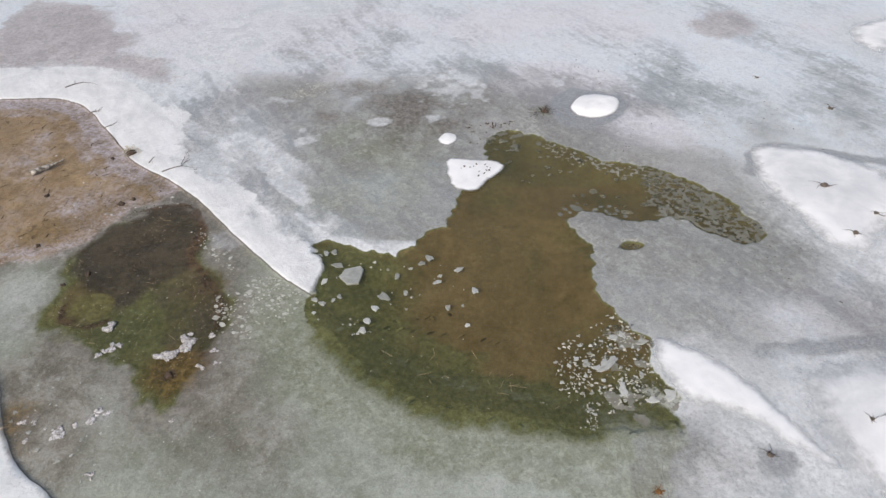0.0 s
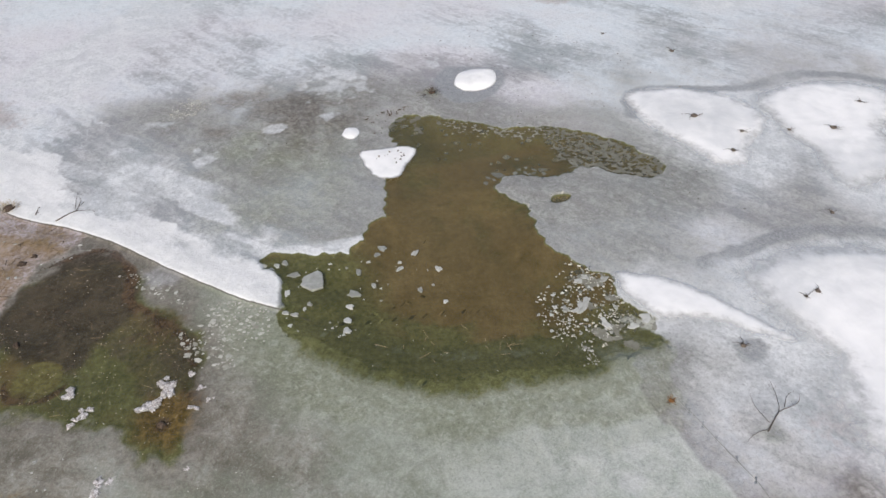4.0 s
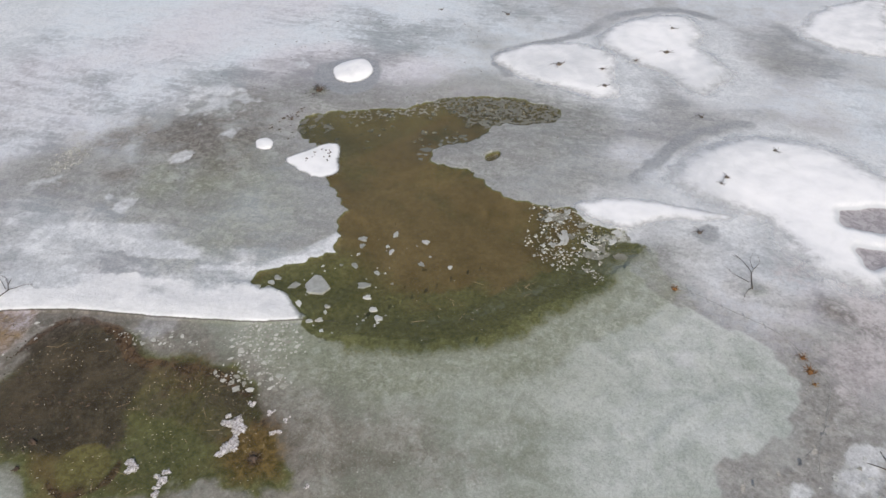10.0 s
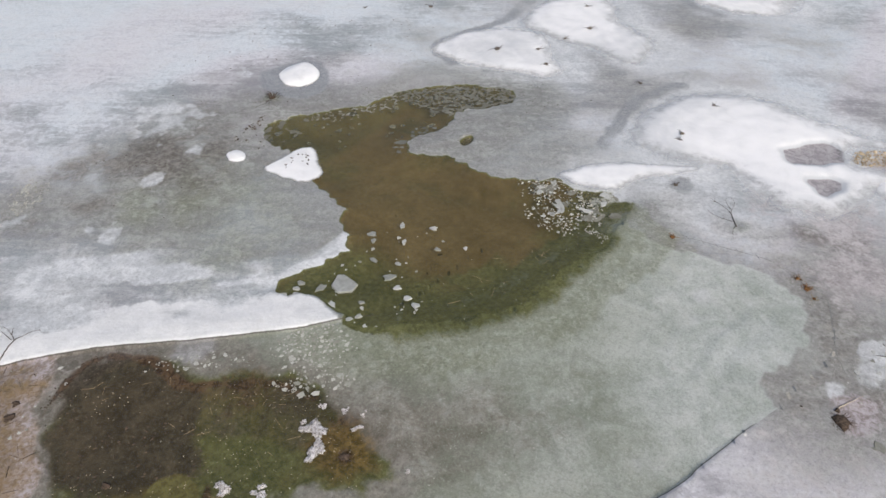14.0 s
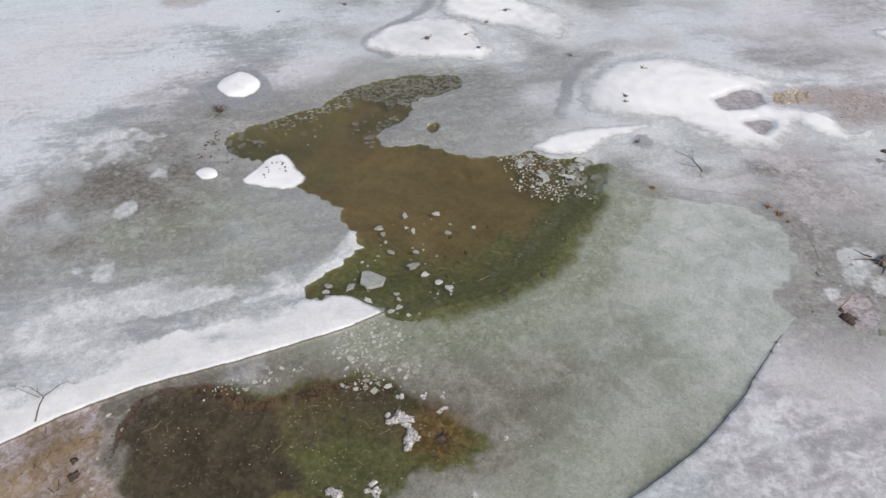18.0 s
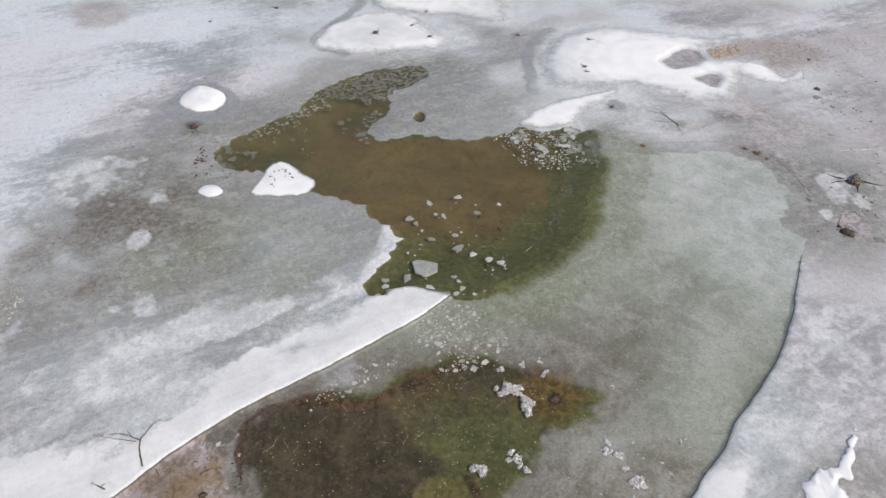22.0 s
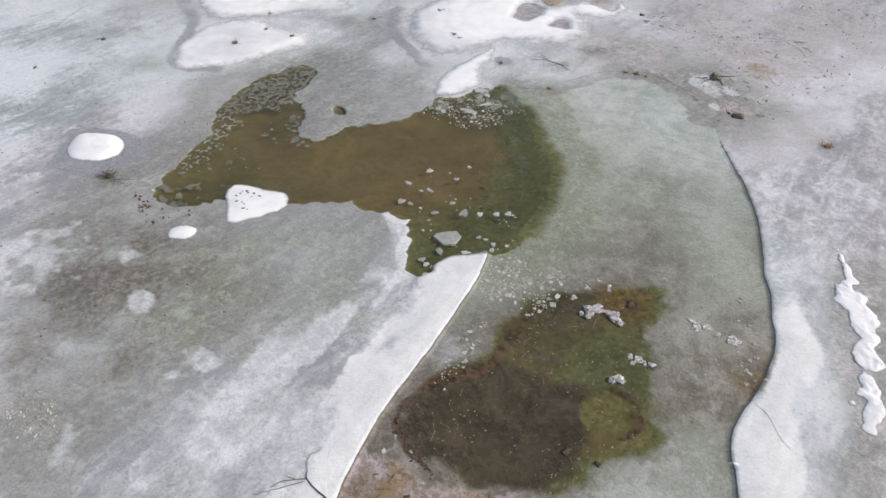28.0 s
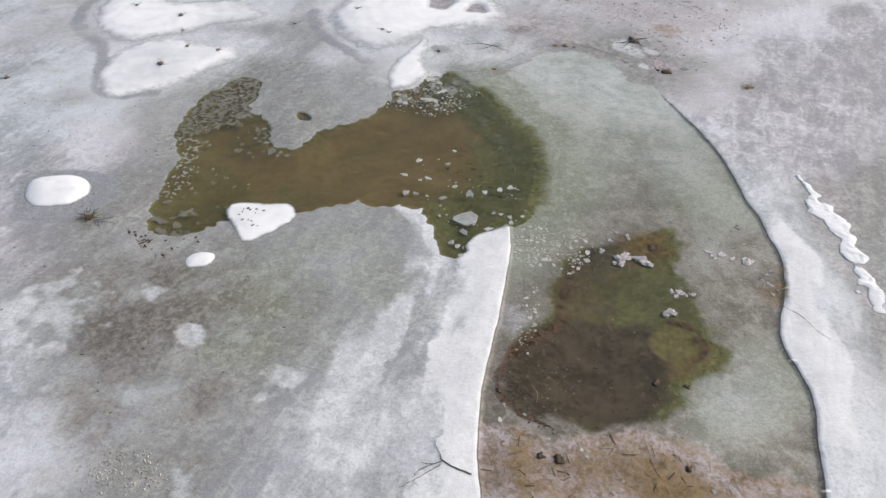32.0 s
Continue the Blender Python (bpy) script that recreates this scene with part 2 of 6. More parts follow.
    # whiter ice, carrying some of the sky's sheen in its colour
    low = s.mix(s.math("MULTIPLY", mask("milk_sheen", 0.1, 1.0, 0.5, blend((cloud, 0.4), (patch, 0.4), (crisp, 0.2))), 0.85), low, s.mix(s.step(0.40, 0.60, blend((patch, 0.4), (fine, 0.3), (cloud, 0.3))), (0.41, 0.45, 0.415), (0.585, 0.615, 0.60)))
    tawny = s.mix(s.step(0.38, 0.62, blend((cloud, 0.3), (crisp, 0.3), (patch, 0.4))), (0.125, 0.110, 0.080), (0.285, 0.265, 0.222))
    low = s.mix(mask("tawny", 0.15, 0.95, 0.7), low, tawny)
    low = s.mix(s.math("MULTIPLY", s.step(0.48, 0.55, curl), 0.38), low, s.mix(0.55, low, (0.07, 0.08, 0.05)))
    low = s.mix(s.math("MULTIPLY", s.math("MULTIPLY", thread, s.step(0.42, 0.6, patch)), 0.28), low, (0.52, 0.54, 0.50))
    low = s.mix(s.math("MULTIPLY", s.step(0.54, 0.68, grain), 0.24), low, (0.47, 0.49, 0.45))
    col = s.mix(s.math("SUBTRACT", 1.0, level), ice, low)
    col = s.mix(s.math("MULTIPLY", mask("murk", 0.2, 0.95, 0.7), 0.85), col, s.mix(s.step(0.42, 0.60, blend((crisp, 0.5), (blotch, 0.5))), (0.105, 0.088, 0.068), (0.255, 0.232, 0.20)))
    col = s.mix(s.math("MULTIPLY", mask("moss", 0.05, 1.15, 0.5), 0.72), col, s.mix(s.step(0.36, 0.66, grit), (0.148, 0.158, 0.097), (0.30, 0.322, 0.235)))
    col = s.mix(s.math("MULTIPLY", s.math("MULTIPLY", thread, mask("moss", 0.2, 0.7, 0.5)), s.step(0.46, 0.58, blotch, (0.05, 0.42))), col, (0.47, 0.49, 0.43))
    # pale frost, dirt, wet dark ice
    pale = s.mix(s.step(0.42, 0.6, blend((fine, 0.3), (crisp, 0.25), (patch, 0.45))), (0.52, 0.545, 0.56), (0.745, 0.762, 0.775))
    streaky = blend((ragged, 0.5), (flow, 0.35), (crisp, 0.15))
    col = s.mix(s.math("MULTIPLY", mask("bleach", 0.05, 1.0, 0.5, streaky), 0.85), col, s.mix(0.5, pale, (0.47, 0.46, 0.50)))
    col = s.mix(s.math("MULTIPLY", s.math("MULTIPLY", mask("pale", 0.05, 1.0, 0.55, streaky), 0.88), level), col, pale)
    soil = s.mix(s.step(0.38, 0.62, blend((patch, 0.4), (crisp, 0.3), (fine, 0.3))), (0.285, 0.25, 0.245), (0.56, 0.535, 0.54))
    col = s.mix(s.math("MULTIPLY", mask("dirt", 0.3, 0.85, 1.1), 0.85), col, soil)
    damp = s.mix(s.step(0.4, 0.62, grit), (0.225, 0.235, 0.245), (0.35, 0.362, 0.375))
    col = s.mix(s.math("MULTIPLY", mask("wet", 0.25, 0.75, 0.6), 0.85), col, damp)
    # brown mud with ochre silt, grey-violet frost lying in it
    mud = s.mix(s.step(0.36, 0.62, blend((patch, 0.4), (fine, 0.3), (crisp, 0.3))), (0.165, 0.110, 0.054), (0.42, 0.312, 0.19))
    mud = s.mix(s.math("MULTIPLY", s.step(0.50, 0.60, blend((grit, 0.5), (crisp, 0.5))), 0.7), mud, (0.085, 0.054, 0.026))
    mud = s.mix(s.math("MULTIPLY", s.step(0.36, 0.62, blend((cloud, 0.55), (blotch, 0.45))), 0.45), mud, (0.26, 0.19, 0.125))
    mud = s.mix(s.math("MULTIPLY", mask("rime", 0.2, 0.9, 0.8, blend((patch, 0.4), (blotch, 0.2), (crisp, 0.4))), 0.8), mud, s.mix(s.step(0.4, 0.6, crisp), (0.27, 0.245, 0.25), (0.50, 0.475, 0.525)))
    col = s.mix(mask("mud", 0.3, 0.7, 0.8), col, mud)
    # silt under water: green at the rims, brown where it is deep
    rim = s.mix(s.step(0.38, 0.63, blend((patch, 0.3), (fine, 0.2), (crisp, 0.5))), (0.064, 0.070, 0.024), (0.157, 0.159, 0.068))
    deep = s.mix(s.step(0.36, 0.64, blend((cloud, 0.4), (patch, 0.35), (crisp, 0.25))), (0.105, 0.075, 0.026), (0.205, 0.152, 0.072))
    deep = s.mix(s.math("MULTIPLY", s.step(0.52, 0.66, grit), 0.45), deep, (0.065, 0.048, 0.022))
    wob = s.math("ADD", s.attribute("silt"), s.math("MULTIPLY", s.math("SUBTRACT", ragged, 0.5), 1.1))
    silt = s.mix(s.math("MULTIPLY", s.step(0.42, 0.85, wob), s.math("SUBTRACT", 1.0, mask("algae", 0.2, 0.9, 0.5))), rim, deep)
    col = s.mix(s.step(0.10, 0.42, wob), col, silt)
    black = s.mix(s.step(0.40, 0.60, blend((grit, 0.4), (crisp, 0.3), (patch, 0.3))), (0.034, 0.027, 0.017), (0.094, 0.076, 0.052))
    col = s.mix(s.math("MULTIPLY", mask("dark", 0.25, 0.75, 0.6), 0.93), col, black)
    col = s.mix(s.math("MULTIPLY", mask("disc", 0.3, 0.7, 0.4), 0.9), col, s.mix(s.step(0.4, 0.6, fine), (0.108, 0.096, 0.034), (0.18, 0.162, 0.062)))
    col = s.mix(s.math("MULTIPLY", mask("ochre", 0.15, 0.9, 0.6), 0.85), col, s.mix(s.step(0.4, 0.6, fine), (0.080, 0.052, 0.016), (0.195, 0.130, 0.045)))
    rust = s.mix(s.step(0.4, 0.6, fine), (0.035, 0.020, 0.011), (0.12, 0.078, 0.044))
    col = s.mix(s.math("MULTIPLY", mask("rust", 0.3, 0.95, 0.8), 0.88), col, rust)
    # crusted snow
    snow = s.mix(s.step(0.36, 0.62, blend((patch, 0.4), (flow, 0.35), (fine, 0.25))), (0.60, 0.615, 0.625), (0.755, 0.765, 0.772))
    white = s.math("MULTIPLY", mask("snow", 0.3, 0.75, 0.45, blend((flow, 0.5), (fine, 0.5))), upper)
    col = s.mix(white, col, snow)
    # dark line at the foot of the broken edges: wet mud, plus undercut shade painted in
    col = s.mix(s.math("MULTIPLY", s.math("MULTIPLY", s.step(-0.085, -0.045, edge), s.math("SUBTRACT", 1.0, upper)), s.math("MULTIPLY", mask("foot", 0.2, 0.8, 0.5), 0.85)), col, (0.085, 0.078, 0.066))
    # fine pitting
    pits = blend((grain, 0.35), (crisp, 0.25), (s.noise(0.05, 4, 0.7, 0.4, seed=51.0), 0.25), (curl, 0.15))
    col = s.mix(s.math("MULTIPLY", s.step(0.52, 0.40, pits), s.lerp(white, 0.36, 0.10)), col, s.mix(0.72, col, (0.02, 0.02, 0.018)))
    col = s.mix(s.math("MULTIPLY", s.step(0.54, 0.66, pits), s.lerp(white, 0.36, 0.2)), col, s.mix(0.5, col, (0.86, 0.87, 0.87)))
    # blown dust and bits
    col = s.mix(s.math("MULTIPLY", s.step(0.66, 0.74, s.noise(0.09, 3, 0.7, seed=31.0)), 0.4), col, (0.11, 0.10, 0.085))
    s.bump(blend((fine, 0.6), (grain, 0.3), (patch, 0.8), (curl, 0.15), (crisp, 0.3)), 0.62, 0.06)
    wetness = s.math("MAXIMUM", mask("wet", 0.3, 0.8, 0.4), s.math("SUBTRACT", 1.0, level))
    rough = s.lerp(white, s.lerp(wetness, s.step(0.3, 0.7, patch, (0.36, 0.6)), s.step(0.3, 0.7, patch, (0.28, 0.48))), 0.75)
    sunken = s.math("MAXIMUM", s.math("MAXIMUM", s.step(0.15, 0.5, wob), s.step(0.3, 0.7, s.attribute("dark"))), s.step(0.3, 0.7, s.attribute("mud")))
    s.put(s.bsdf.inputs["Specular IOR Level"], s.lerp(sunken, 0.5, 0.12))
    return s.end(col, rough)


def water_material(name, tint, murk_share):
    s = Shader(name)
    t = s.tree
    glass = t.nodes.new("ShaderNodeBsdfTransparent")
    glass.inputs["Color"].default_value = (*tint, 1)
    gloss = t.nodes.new("ShaderNodeBsdfGlossy")
    gloss.inputs["Roughness"].default_value = 0.09
    murk = t.nodes.new("ShaderNodeBsdfDiffuse")
    s.put(murk.inputs["Color"], s.mix(s.step(0.35, 0.65, s.noise(3.0, 5, 0.6, 0.5)), (0.11, 0.095, 0.045), (0.18, 0.16, 0.09)))
    ripple = t.nodes.new("ShaderNodeBump")
    ripple.inputs["Strength"].default_value, ripple.inputs["Distance"].default_value = 0.10, 0.02
    s.put(ripple.inputs["Height"], s.noise(0.4, 3, 0.5, 0.4))
    s.put(gloss.inputs["Normal"], ripple.outputs[0])
    body, top, fres = t.nodes.new("ShaderNodeMixShader"), t.nodes.new("ShaderNodeMixShader"), t.nodes.new("ShaderNodeLayerWeight")
    gleam = s.math("ADD", s.math("MULTIPLY", s.math("POWER", fres.outputs["Facing"], 4.0), 0.55), 0.022)
    body.inputs[0].default_value = murk_share
    s.put(body.inputs[1], glass.outputs[0])
    s.put(body.inputs[2], murk.outputs[0])
    s.put(top.inputs[0], gleam)
    s.put(top.inputs[1], body.outputs[0])
    s.put(top.inputs[2], gloss.outputs[0])
    s.put(t.nodes["Material Output"].inputs["Surface"], top.outputs[0])
    return s.mat


def snow_material():
    s = Shader("old_snow")
    thick = s.attribute("thick")
    swirl, patch, fine = s.noise(2.6, 3, 0.5, 2.2), s.noise(0.9, 5, 0.55, 1.0, seed=6.0), s.noise(0.3, 6, 0.65, 0.8, seed=4.0)

    def plus(*pairs):
        total = 0.0
        for value, weight in pairs:
            total = s.math("ADD", total, s.math("MULTIPLY", s.math("SUBTRACT", value, 0.5), weight))
        return total

    wet = s.mix(s.step(0.4, 0.6, fine), (0.27, 0.255, 0.265), (0.42, 0.40, 0.415))
    whiteness = s.math("ADD", thick, plus((swirl, 0.95), (patch, 0.55), (fine, 0.3), (s.attribute("swell"), 0.14)))
    col = s.mix(s.step(0.0, 1.05, whiteness), (0.57, 0.59, 0.61), (0.86, 0.864, 0.872))
    col = s.mix(s.step(-0.1, -0.35, thick), col, wet)
    col = s.mix(s.math("MULTIPLY", s.step(0.70, 0.78, s.noise(0.11, 3, 0.6, seed=9.0)), 0.3), col, (0.35, 0.33, 0.31))
    s.bump(s.math("ADD", s.math("MULTIPLY", fine, 0.8), patch), 0.22, 0.06)
    rim = s.math("ADD", s.attribute("rim"), plus((swirl, 0.5), (patch, 0.8), (fine, 0.6), (s.noise(0.10, 6, 0.75, 0.6, seed=12.0), 0.6)))
    s.put(s.bsdf.inputs["Alpha"], s.step(0.05, 1.1, rim))
    return s.end(col, 0.7, 0.3)


GROUND, SNOW = ground_material(), snow_material()
WATER, CLEAR_WATER = water_material("murky_water", (0.95, 0.95, 0.90), 0.12), water_material("clear_water", (0.98, 0.98, 0.95), 0.03)

# ---- plan of the shores, metres ----
EDGE_A = [(-4.8, 19.05), (-6.0, 19.9), (-6.7, 20.6), (-7.4, 21.3), (-8.8, 22.8), (-10.0, 24.2), (-11.2, 25.5), (-12.6, 26.7), (-13.9, 27.6), (-15.0, 28.5), (-15.8, 29.5), (-16.7, 30.6), (-17.8, 32.0), (-18.8, 33.2), (-20.1, 34.2), (-21.7, 34.6), (-24.3, 34.5), (-29.0, 34.4)]
EDGE_B = [(0.0, 4.9), (-1.4, 5.5), (-2.9, 6.0), (-5.0, 6.8), (-6.6, 7.6), (-8.2, 8.6), (-9.4, 9.5), (-10.6, 10.2), (-11.6, 10.9), (-12.7, 11.7), (-13.7, 12.9), (-14.4, 14.1), (-15.1, 15.2), (-15.9, 15.9), (-16.7, 16.3), (-17.6, 17.1), (-18.5, 18.3), (-19.6, 19.7), (-22.5, 24.0), (-28.0, 29.0)]
CRACK = [(7.5, 13.0), (6.8, 12.2), (6.5, 11.4), (6.6, 10.1), (6.9, 8.3), (7.0, 7.0), (6.7, 6.1), (6.1, 4.9), (4.9, 4.4), (3.8, 4.1), (2.4, 4.2), (0.8, 4.8)]
BASIN = EDGE_A + EDGE_B[::-1] + CRACK[::-1] + [(6.0, 15.0), (2.0, 17.0), (-3.2, 18.0)]
POOL = [(-4.9, 19.1), (-5.3, 18.6), (-5.0, 17.7), (-4.2, 16.9), (-3.3, 15.9), (-2.3, 14.9), (-1.1, 14.1), (0.2, 13.6), (1.6, 13.5), (3.1, 13.1), (4.5, 12.7), (5.4, 13.0), (6.7, 12.9), (7.3, 13.3), (7.9, 14.2), (7.4, 14.8), (7.2, 16.0), (7.5, 16.8), (7.0, 17.4), (6.4, 18.1), (5.9, 19.1), (6.0, 20.4), (6.2, 21.5), (5.7, 22.8), (5.3, 23.8), (6.2, 24.3), (7.6, 23.8), (9.0, 23.7), (10.4, 23.7), (11.6, 22.5), (12.8, 22.1), (13.7, 23.0), (13.2, 24.4), (12.6, 25.6), (11.6, 26.5), (10.7, 27.5), (9.6, 28.1), (7.9, 28.5), (6.4, 29.5), (4.9, 30.5), (3.5, 31.3), (2.3, 30.7), (1.9, 29.6), (2.0, 28.1), (1.5, 26.6), (0.8, 25.8), (0.2, 24.3), (-0.3, 22.9)]
INLET = [(-0.3, 23.2), (-1.0, 22.5), (-1.2, 21.8), (-1.6, 21.3), (-2.4, 21.7), (-3.4, 21.8), (-4.2, 22.3), (-4.9, 22.4), (-5.4, 22.1), (-5.3, 21.5), (-4.9, 21.2), (-4.8, 20.3), (-4.85, 19.1), (-3.0, 18.0), (1.0, 19.0), (1.0, 23.0)]
SOUTH_SHORE = [(-5.3, 18.6), (-5.0, 17.7), (-4.2, 16.9), (-3.3, 15.9), (-2.3, 14.9), (-1.1, 14.1), (0.2, 13.6), (1.6, 13.5), (3.1, 13.1), (4.5, 12.7), (6.7, 12.8)]
POND = [(-10.9, 23.8), (-10.4, 23.5), (-10.3, 22.5), (-10.3, 21.5), (-9.8, 20.8), (-8.8, 20.3), (-8.0, 19.2), (-7.8, 17.7), (-8.0, 16.0), (-8.6, 14.7), (-9.6, 14.1), (-10.8, 15.2), (-11.7, 16.1), (-12.8, 16.6), (-13.9, 17.4), (-14.5, 18.3), (-14.6, 19.7), (-15.2, 20.6), (-14.9, 21.8), (-14.4, 22.9), (-13.7, 23.9), (-12.8, 24.4), (-11.9, 24.3)]
DARK = [(-11.3, 25.3), (-10.4, 23.9), (-10.3, 22.5), (-10.4, 21.2), (-11.1, 20.0), (-11.6, 18.9), (-12.1, 18.2), (-12.7, 18.8), (-13.6, 19.5), (-14.4, 20.2), (-14.8, 21.5), (-14.2, 23.4), (-13.2, 24.2), (-12.2, 24.9)]
POND_SEAM = [(-13.63, 24.18), (-12.98, 24.46), (-12.35, 24.81), (-11.58, 24.9), (-10.8, 24.45), (-10.27, 23.68), (-10.2, 22.74), (-10.26, 21.75), (-10.06, 21.09), (-9.66, 20.64), (-9.31, 19.96), (-8.74, 19.48), (-8.37, 18.5), (-8.27, 17.42)]
BROWN = [(-30.0, 34.2), (-24.1, 34.3), (-21.6, 34.4), (-19.6, 33.5), (-17.5, 31.2), (-15.8, 29.0), (-14.2, 27.6), (-12.6, 26.4), (-12.7, 25.6), (-13.6, 24.8), (-14.3, 23.8), (-14.7, 22.6), (-15.6, 22.2), (-16.9, 21.8), (-18.2, 21.2), (-19.5, 20.8), (-24.0, 25.5), (-30.0, 31.0)]
RIM_A = EDGE_A[:12] + [(-17.6, 35.4), (-14.9, 33.0), (-12.6, 30.9), (-11.2, 28.6), (-10.9, 26.6), (-9.9, 25.5), (-8.1, 24.0), (-6.8, 22.7), (-5.5, 21.5), (-5.1, 20.3)]
RIM_A_FAR = EDGE_A[11:] + [(-29.0, 38.2), (-26.0, 38.1), (-22.6, 38.0), (-19.7, 37.7), (-18.4, 36.8), (-17.2, 35.3)]
RIM_B = EDGE_B[2:17] + [(-19.4, 17.3), (-18.4, 16.4), (-17.7, 15.4), (-17.2, 14.3), (-16.4, 13.7), (-15.1, 12.9), (-14.6, 11.6), (-13.4, 10.4), (-11.6, 9.7), (-9.0, 8.6), (-5.4, 6.6)]
DIRT_EAST = [(19.2, 3.6), (17.1, 2.8), (13.4, 2.2), (13.0, 0.2), (9.6, 1.5), (6.9, 3.6), (5.5, 2.2), (2.6, 2.0), (1.1, 4.2), (-0.2, 4.4), (-0.6, 2.8), (-0.1, 0.2), (0.8, -3.1), (2.6, -8.9), (16.6, -21.0), (26.0, -12.0)]
MUD_EAST = [(17.1, 5.0), (18.8, 3.9), (19.9, 1.3), (18.9, -1.0), (17.6, -1.3), (16.2, 0.4), (14.7, 2.1), (15.5, 3.1), (16.5, 3.3), (16.0, 5.1)]
DIRT_FAR = [(-28.9, 44.0), (-28.9, 49.0), (-23.3, 46.9), (-19.2, 40.6), (-16.7, 39.0), (-15.7, 36.8), (-18.8, 37.6), (-22.8, 38.4), (-27.5, 38.6)]
DIRT_SPOT = [(15.9, 45.0), (18.0, 46.9), (20.2, 46.4), (20.6, 44.5), (18.4, 42.3), (16.5, 43.0)]
TONGUE = [(-0.6, 22.1), (-1.8, 22.2), (-3.0, 22.2), (-3.9, 22.6), (-4.6, 22.7), (-5.4, 23.4), (-6.4, 24.3), (-6.5, 24.1), (-5.6, 23.1), (-4.9, 22.2), (-4.4, 21.9), (-3.7, 21.4), (-2.7, 21.2), (-1.8, 21.2), (-1.4, 21.3)]
PALE_EAST = [(7.9, 13.8), (11.0, 12.0), (11.4, 9.5), (10.4, 7.2), (9.1, 6.6), (7.2, 7.2), (7.1, 8.3), (6.8, 10.1), (6.8, 11.4), (7.3, 12.5)]
MOUND = [(6.9, 33.9), (7.5, 34.8), (8.5, 35.0), (9.5, 34.6), (9.6, 33.9), (9.1, 32.9), (8.3, 32.4), (7.3, 32.5), (6.8, 33.2)]
SMALL_MOUND = [(-0.3, 30.2), (0.1, 30.9), (0.7, 30.7), (0.7, 30.1), (0.3, 29.7), (-0.1, 29.8)]
TRIANGLE = [(0.2, 28.0), (0.4, 28.5), (1.3, 28.4), (2.6, 28.1), (2.7, 27.6), (2.0, 26.7), (1.3, 25.9), (0.5, 26.3), (0.3, 27.2)]
LOBE_WEST = [(14.9, 28.8), (15.6, 29.5), (17.0, 29.6), (19.0, 28.8), (20.7, 27.3), (21.2, 25.6), (20.4, 24.0), (18.9, 23.4), (18.0, 21.9), (16.3, 21.8), (15.6, 23.3), (15.0, 25.2), (14.7, 27.2)]
LOBE_EAST = [(21.5, 26.2), (22.5, 27.1), (24.6, 27.5), (27.4, 26.8), (28.9, 25.6), (29.0, 24.0), (27.7, 22.3), (25.7, 21.3), (24.5, 19.3), (24.0, 18.3), (22.2, 18.1), (20.5, 18.2), (20.3, 19.6), (21.0, 21.3), (20.9, 23.2), (21.1, 24.7)]
BIG_DRIFT = [(13.4, 15.9), (15.0, 15.8), (16.7, 15.6), (18.2, 15.2), (19.6, 13.9), (20.4, 12.2), (20.2, 10.5), (19.6, 8.6), (19.5, 7.0), (19.3, 5.8), (20.1, 3.9), (19.2, 3.8), (18.2, 5.4), (17.6, 6.2), (16.5, 6.0), (16.3, 5.0), (16.7, 3.5), (15.9, 3.1), (14.9, 4.4), (13.5, 4.8), (12.2, 5.3), (11.2, 6.5), (11.0, 7.8), (11.6, 9.2), (12.6, 10.6), (12.2, 12.1), (11.9, 13.6), (12.2, 15.0)]
WEDGE = [(7.6, 16.9), (8.9, 16.3), (10.2, 15.1), (11.2, 13.4), (12.0, 12.0), (11.7, 11.7), (10.5, 12.5), (9.4, 13.6), (8.1, 14.1), (7.5, 14.9), (7.3, 16.0)]
SNOW_EAST = [(15.0, 4.8), (16.3, 3.9), (15.6, 3.0), (14.5, 2.3), (15.4, 1.2), (14.8, 1.1), (13.6, 2.4), (13.9, 3.9)]
FAR_DRIFT_A = [(31.7, 19.2), (35.5, 20.2), (38.8, 19.6), (43.0, 17.5), (36.5, 12.4), (32.5, 13.2), (30.9, 15.6), (31.0, 17.4)]
FAR_DRIFT_B = [(28.8, 0.2), (29.7, -0.7), (30.8, -2.3), (30.6, -5.0), (27.4, -5.0), (26.7, -3.0), (26.9, -1.2), (27.4, 0.0)]
FAR_DRIFT_C = [(26.0, 44.1), (28.0, 45.4), (30.4, 46.0), (31.5, 42.5), (29.6, 39.8), (27.2, 39.6), (26.1, 40.6), (25.6, 42.3)]
MELT_LOBES = [(14.5, 27.5), (15.2, 29.0), (16.6, 29.7), (18.7, 29.2), (20.4, 28.4), (22.2, 28.0), (24.0, 28.3), (26.3, 28.4), (28.2, 27.6), (29.8, 26.0), (30.2, 23.8)]
MELT_DRIFT = [(11.0, 16.3), (12.2, 16.5), (13.4, 16.6), (14.8, 16.8), (16.6, 16.6), (18.3, 16.0), (19.4, 15.2)]
MELT_FAR = [(30.4, 16.6), (30.9, 18.4), (32.2, 20.0)]
HOLLOW_A = [(15.8, 8.9), (16.5, 8.3), (17.5, 7.3), (17.4, 6.4), (16.5, 6.2), (15.8, 6.3), (15.0, 7.2), (14.7, 8.3)]
HOLLOW_B = [(13.7, 7.4), (14.3, 6.5), (14.1, 5.8), (13.2, 5.9), (12.6, 6.4), (13.2, 7.0)]
WATER_HOLE = [(7.25, 22.1), (7.6, 22.4), (8.2, 22.25), (8.35, 22.0), (7.9, 21.7), (7.4, 21.75)]
SHELF_DROP, WATER_LEVEL = 0.10, -0.115

